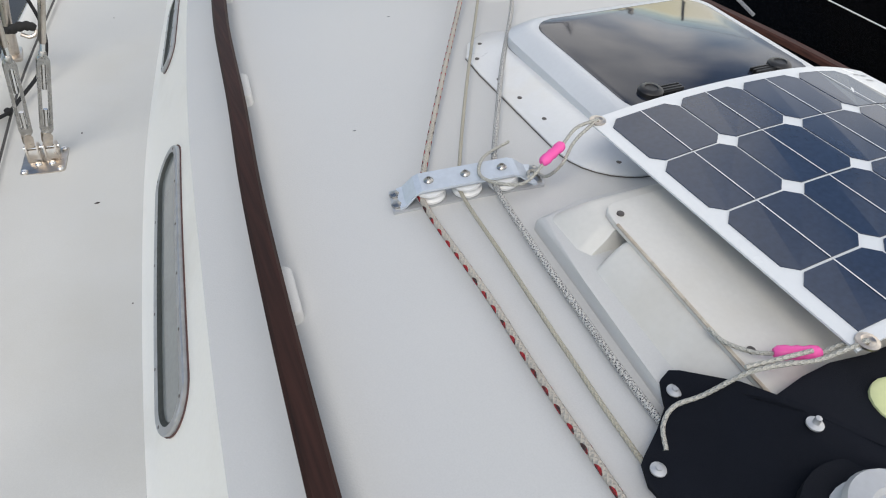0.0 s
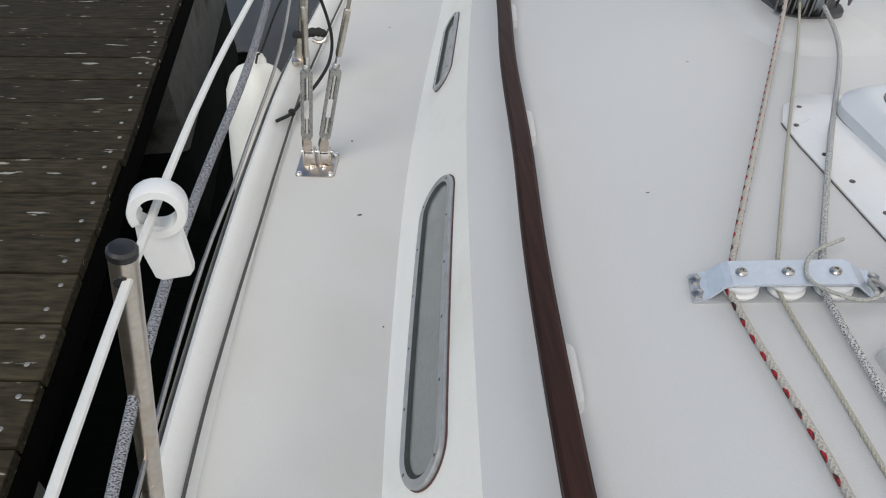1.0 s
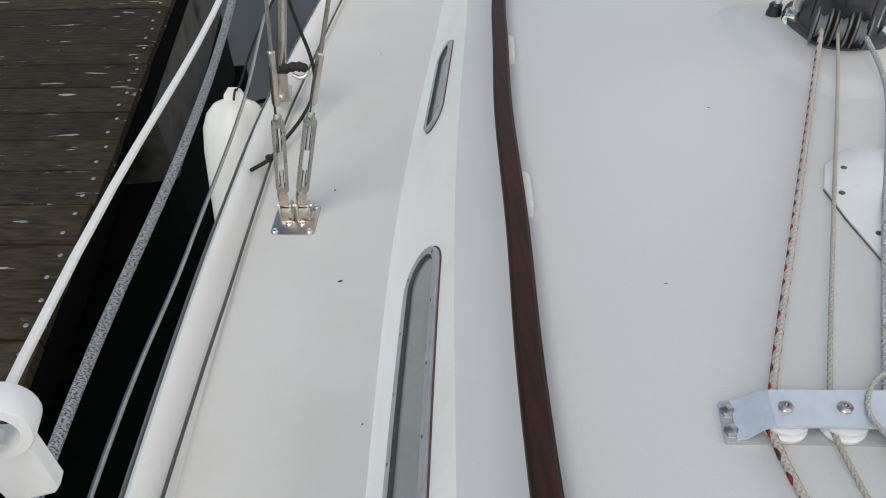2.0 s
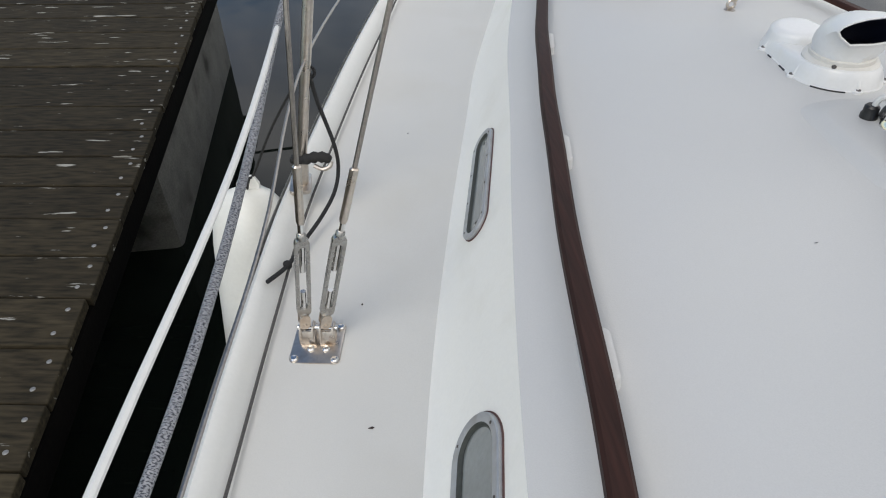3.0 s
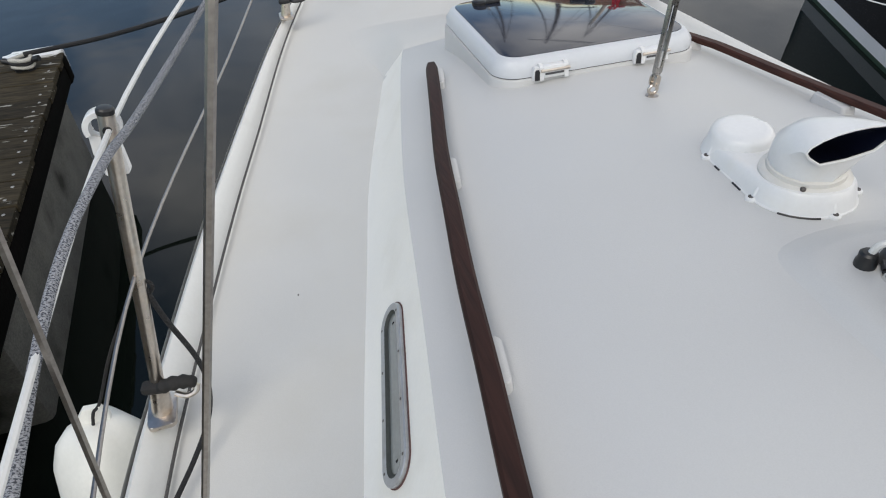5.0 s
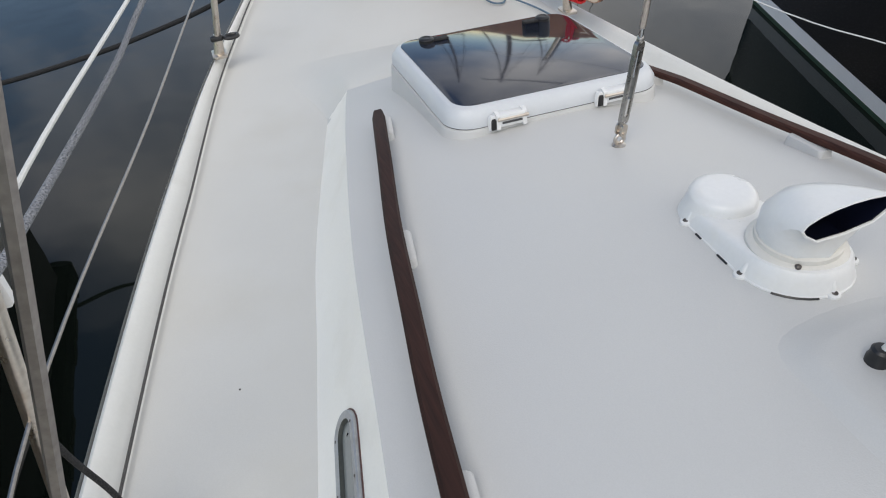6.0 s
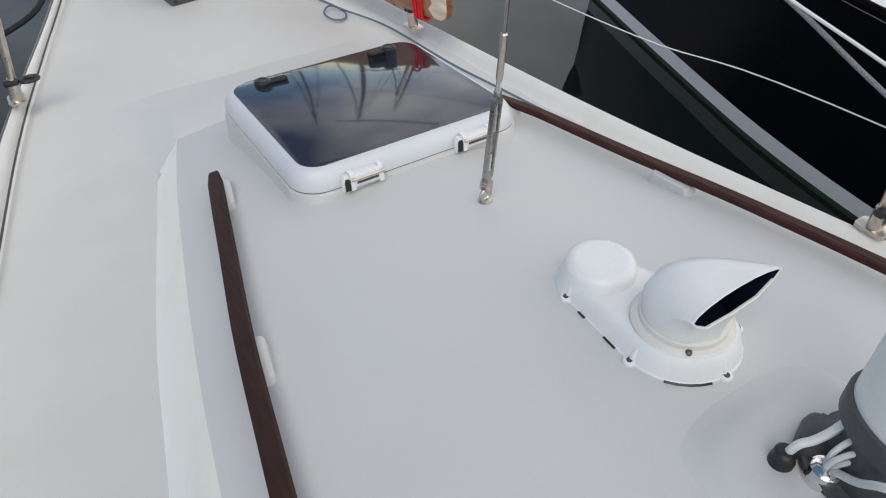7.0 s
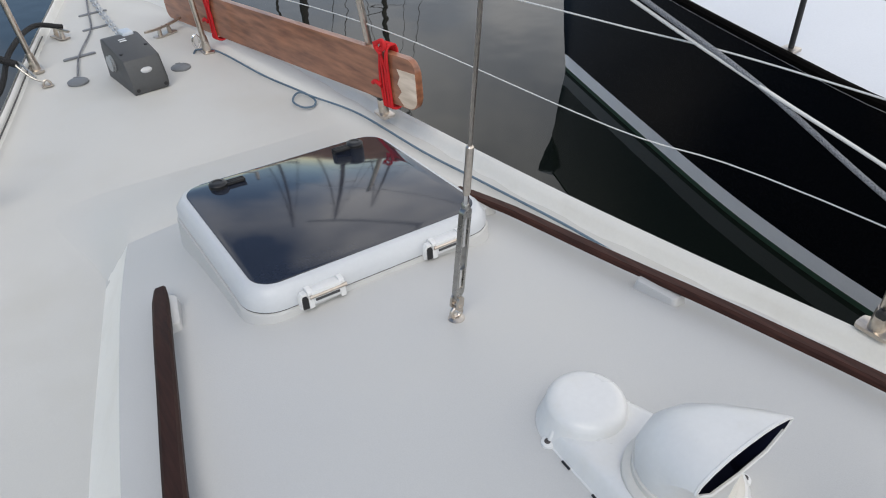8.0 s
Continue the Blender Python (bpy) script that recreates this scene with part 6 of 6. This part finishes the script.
# small specks and scratches on the paint
for x, y, s in ((-1.061, -0.629, 0.006), (-1.075, -0.30, 0.002), (-1.02, -1.0, 0.002), (-0.93, 0.42, 0.002)):
    bm = bmesh.new()
    prism(bm, [(-s, -0.001), (s * 0.4, -0.0025), (s, 0.0), (s * 0.3, 0.0025)], 0, 0.002, Matrix.Translation(on_deck(x, y, -0.006)))
    tagged(part("debris", bm, SPECK), "tiny dark speck of debris on the side deck", "debris")


for x, y in ((-0.539, -1.043), (-0.30, -0.60)):
    bm = bmesh.new()
    prism(bm, [(-0.003, -0.0006), (0.0015, -0.001), (0.004, 0.0001), (0.001, 0.0008)], 0, 0.001, Matrix.Translation((x, y, roof_z(x, y) + 0.0005)))
    tagged(part("scratch", bm, GREY_DISC), "tiny grey scratch on the coachroof paint", "scratch")


# ---- neighbouring boat ----
nb = thing("neighbour_yacht", "black-hulled yacht with white boot stripe moored alongside", "yacht", at=(0, 0, -0.9))
NWL = along([(-7, 2.45), (-3, 2.10), (-1.0, 2.12), (0.55, 2.275), (1.34, 2.42), (2.2, 2.68), (3.0, 2.94), (3.42, 3.08)])
NSH = along([(-7, 2.30), (-3, 1.92), (-1.0, 1.93), (0.75, 2.15), (1.27, 2.29), (2.12, 2.56), (3.0, 2.90), (3.62, 3.16)])


def nb_side(h, f):
    """h: height above the water; f: 0 aft to 1 at the stem."""
    k = max(0.0, min(1.0, h / 0.95))
    y = -7 + f * ((3.42 + 0.20 * k) + 7)
    return Vector((NWL(y) * (1 - k) + NSH(y) * k, y, h))


fs = [1 - (1 - t) ** 1.6 for t in steps(0, 1, 60)]
for name, mat, hs, label in (("antifouling", NB_GREEN, (-0.3, 0.03), "green weedy waterline"), ("boot_stripe", NB_STRIPE, (0.03, 0.125), "white boot stripe"), ("hull_side", NB_HULL, (0.125, 0.3, 0.6, 0.86, 0.95), "glossy black topsides")):
    bm = bmesh.new()
    sheet(bm, hs, fs, lambda h, f: nb_side(h, f))
    g = [[bm.verts.new(Vector((6.2 - nb_side(h, f).x + (3.62 - nb_side(h, f).y) * 0.34, nb_side(h, f).y, h))) for h in hs] for f in fs]
    for a, b in zip(g, g[1:]):
        for i in range(len(hs) - 1):
            bm.faces.new((a[i], a[i + 1], b[i + 1], b[i]))
    part(name, bm, mat, nb, label)
bm = bmesh.new()
sheet(bm, steps(0, 1, 12), fs, lambda u, f: nb_side(0.95, f).lerp(Vector((6.2 - nb_side(0.95, f).x + (3.62 - nb_side(0.95, f).y) * 0.34, nb_side(0.95, f).y, 0.95)), u) + Vector((0, 0, 0.05 * math.sin(math.pi * u) - 0.012)))
part("deck", bm, NB_DECK, nb, "white neighbouring deck")
bm = bmesh.new()
tube(bm, [nb_side(0.955, f) + Vector((0.02, 0, 0)) for f in fs], 0.022, 8)
part("rubbing_strake", bm, BEAM, nb, "dark greenish toe rail")
for f in (0.60, 0.782, 0.93):
    p = nb_side(0.96, f) + Vector((0.07, 0, 0))
    bm = bmesh.new()
    tube(bm, [p, p + Vector((0.03, 0.02, 0.62))], 0.0125, 10)
    post = part("stanchion", bm, BLACK, nb, "dark stanchion on the neighbouring deck")
    bm = bmesh.new()
    prism(bm, rounded(0.07, 0.07, 0.01), 0, 0.012, Matrix.Translation(p), 0.003)
    part("socket", bm, STEEL, post)
for h in (0.32, 0.6):
    bm = bmesh.new()
    tube(bm, [nb_side(0.96, f) + Vector((0.09, 0.01, h)) for f in fs[10:-2]], 0.003, 6)
    part("guard_wire", bm, WIRE, nb)


# ---- far yachts across the harbour, whose masts show in the water and the hatch ----
def far_yacht(slope, away, tall, thick, label):
    x, y = -0.52 + slope * away, -0.3 + away
    yt = thing("far_yacht", label, "yacht", "far yachts", (x, y, -0.9))
    bm = bmesh.new()
    outline = [(-1.2, -3.6), (-1.35, -1.0), (-1.05, 1.6), (-0.45, 3.5), (0, 4.3), (0.45, 3.5), (1.05, 1.6), (1.35, -1.0), (1.2, -3.6)]
    prism(bm, outline, -0.3, 1.0, bevel=0.05)
    part("hull", bm, HULL, yt)
    bm = bmesh.new()
    prism(bm, [(p * 0.55, q * 0.5 - 0.4) for p, q in outline], 0.98, 1.4, bevel=0.08, taper=0.1)
    part("cabin", bm, CREAM, yt)
    bm = bmesh.new()
    tube(bm, [(0, 0.6, 1.2), (0, 0.6, tall * 0.6), (0, 0.55, tall)], [thick, thick * 0.95, thick * 0.6], 12)
    pole = part("mast", bm, FAR_MAST, yt, "dull brown-grey mast")
    for f, w in ((0.42, 1.0), (0.70, 0.75)):
        bm = bmesh.new()
        tube(bm, [(-w, 0.5, tall * f), (0, 0.6, tall * f + 0.05), (w, 0.5, tall * f)], 0.035, 8)
        part("spreader", bm, FAR_MAST, pole)
    bm = bmesh.new()
    tube(bm, [(0, 0.5, 2.3), (0, -3.2, 2.4)], 0.14, 10)
    part("boom", bm, NAVY, yt, "boom with a dark sail cover")
    for end in ((0, 4.1, 1.0), (0, -3.5, 1.0), (-1.3, 0.3, 1.0), (1.3, 0.3, 1.0)):
        bm = bmesh.new()
        tube(bm, [end, (0, 0.56, tall * 0.97)], 0.045 if end[1] > 4 else 0.012, 6)
        part("stay", bm, FAR_MAST, yt)
    return yt


far_yacht(0.425, 21.0, 15.5, 0.13, "white yacht with a tall brownish mast across the harbour")
far_yacht(0.565, 24.0, 16.0, 0.10, "white yacht with two pairs of spreaders across the harbour")
far_yacht(0.270, 27.0, 19.0, 0.10, "distant white yacht with a slim mast across the harbour")


# ---- dock ----
DOCK_Z, DOCK_END = -0.28, 3.02
DX = along([(-4, -1.60), (-1.15, -1.815), (-0.3, -1.862), (0.58, -1.94), (1.35, -1.945), (3.1, -1.99)])
dm = Matrix.Translation((-1.872, -0.3, 0)) @ Matrix.Rotation(radians(1.2), 4, "Z")
bm = bmesh.new()
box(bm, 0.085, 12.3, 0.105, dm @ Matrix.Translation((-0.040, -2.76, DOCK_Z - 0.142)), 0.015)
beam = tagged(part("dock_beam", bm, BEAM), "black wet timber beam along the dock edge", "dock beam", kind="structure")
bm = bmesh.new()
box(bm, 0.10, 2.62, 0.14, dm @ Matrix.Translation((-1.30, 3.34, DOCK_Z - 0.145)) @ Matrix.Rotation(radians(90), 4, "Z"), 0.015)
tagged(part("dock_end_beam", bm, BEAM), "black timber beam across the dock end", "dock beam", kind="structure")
for y in (2.32, -1.6, -4.6):
    bm = bmesh.new()
    box(bm, 2.3, 1.9, 0.715, dm @ Matrix.Translation((-1.20, y, -1.14)), 0.03)
    tagged(part("pontoon_float", bm, CONCRETE), "stained concrete pontoon float under the dock", "pontoon", "pontoon floats", kind="structure")
dock = thing("dock", "weathered grey-brown timber dock with nailed planks", "dock", at=(0, 0, DOCK_Z))
tagged(dock, kind="structure")
bm = bmesh.new()
box(bm, 2.55, 0.178, 0.035, Matrix.Translation((-1.275, 0, -0.035)), 0.004)
for v in bm.verts:
    v.co.x -= v.co.y * math.tan(radians(8.5))
plank_mesh = bpy.data.meshes.new("plank")
for f in bm.faces:
    f.smooth = False
bm.to_mesh(plank_mesh)
bm.free()
plank_mesh.materials.append(PLANK)
bm = bmesh.new()
lathe(bm, [(0.0075, 0), (0.006, 0.0015), (0.001, 0.002)], 8)
nail_mesh = bpy.data.meshes.new("nail")
bm.to_mesh(nail_mesh)
bm.free()
nail_mesh.materials.append(material("nail_head", (0.30, 0.29, 0.27), 0.5, 0.6, vary=0.2, scale=50))
for k in range(48):
    y = 3.30 - 0.187 * k
    if y < -5.2:
        break
    pl = new("plank", plank_mesh)
    pl.parent = dock
    jog = random.uniform(-0.008, 0.008)
    pl.matrix_local = dm @ Matrix.Translation((-0.002 + jog, y, random.uniform(-0.003, 0.003))) @ Matrix.Rotation(radians(-8.5 + random.uniform(-0.25, 0.25)), 4, "Z")
    for e in (-0.045, 0.045):
        nail = new("nail", nail_mesh)
        nail.parent = pl
        nail.location = (-0.045, e, 0.0)

dc = thing("dock_cleat", "black cast dock cleat with rope turns", "cleat", at=(-2.10, 2.92, DOCK_Z))
bm = bmesh.new()
tube(bm, curve([(-0.09, 0.02, 0.06), (-0.03, 0, 0.05), (0.03, 0, 0.05), (0.09, -0.02, 0.06)], 5), 0.016, 10)
tube(bm, [(-0.03, 0, 0), (-0.03, 0, 0.05)], 0.02, 10)
tube(bm, [(0.03, 0, 0), (0.03, 0, 0.05)], 0.02, 10)
part("horn", bm, BLACK, dc)
for k in range(3):
    bm = bmesh.new()
    tube(bm, [(0.05 * math.cos(a), 0.035 * math.sin(a), 0.03 + 0.018 * k + 0.005 * math.sin(2 * a)) for a in steps(0, 2 * math.pi, 18)[:-1]], 0.011, 8, closed=True)
    part("rope_turn", bm, ROPE_BLACK if k % 2 else ROPE_WHITE, dc, "rope turned round the cleat")
bm = bmesh.new()
prism(bm, rounded(0.30, 0.12, 0.04), -0.10, 0.012, Matrix.Translation((-2.1, 3.12, DOCK_Z)), 0.02)
tagged(part("dock_bumper", bm, WHITE), "white plastic bumper on the dock end", "bumper")
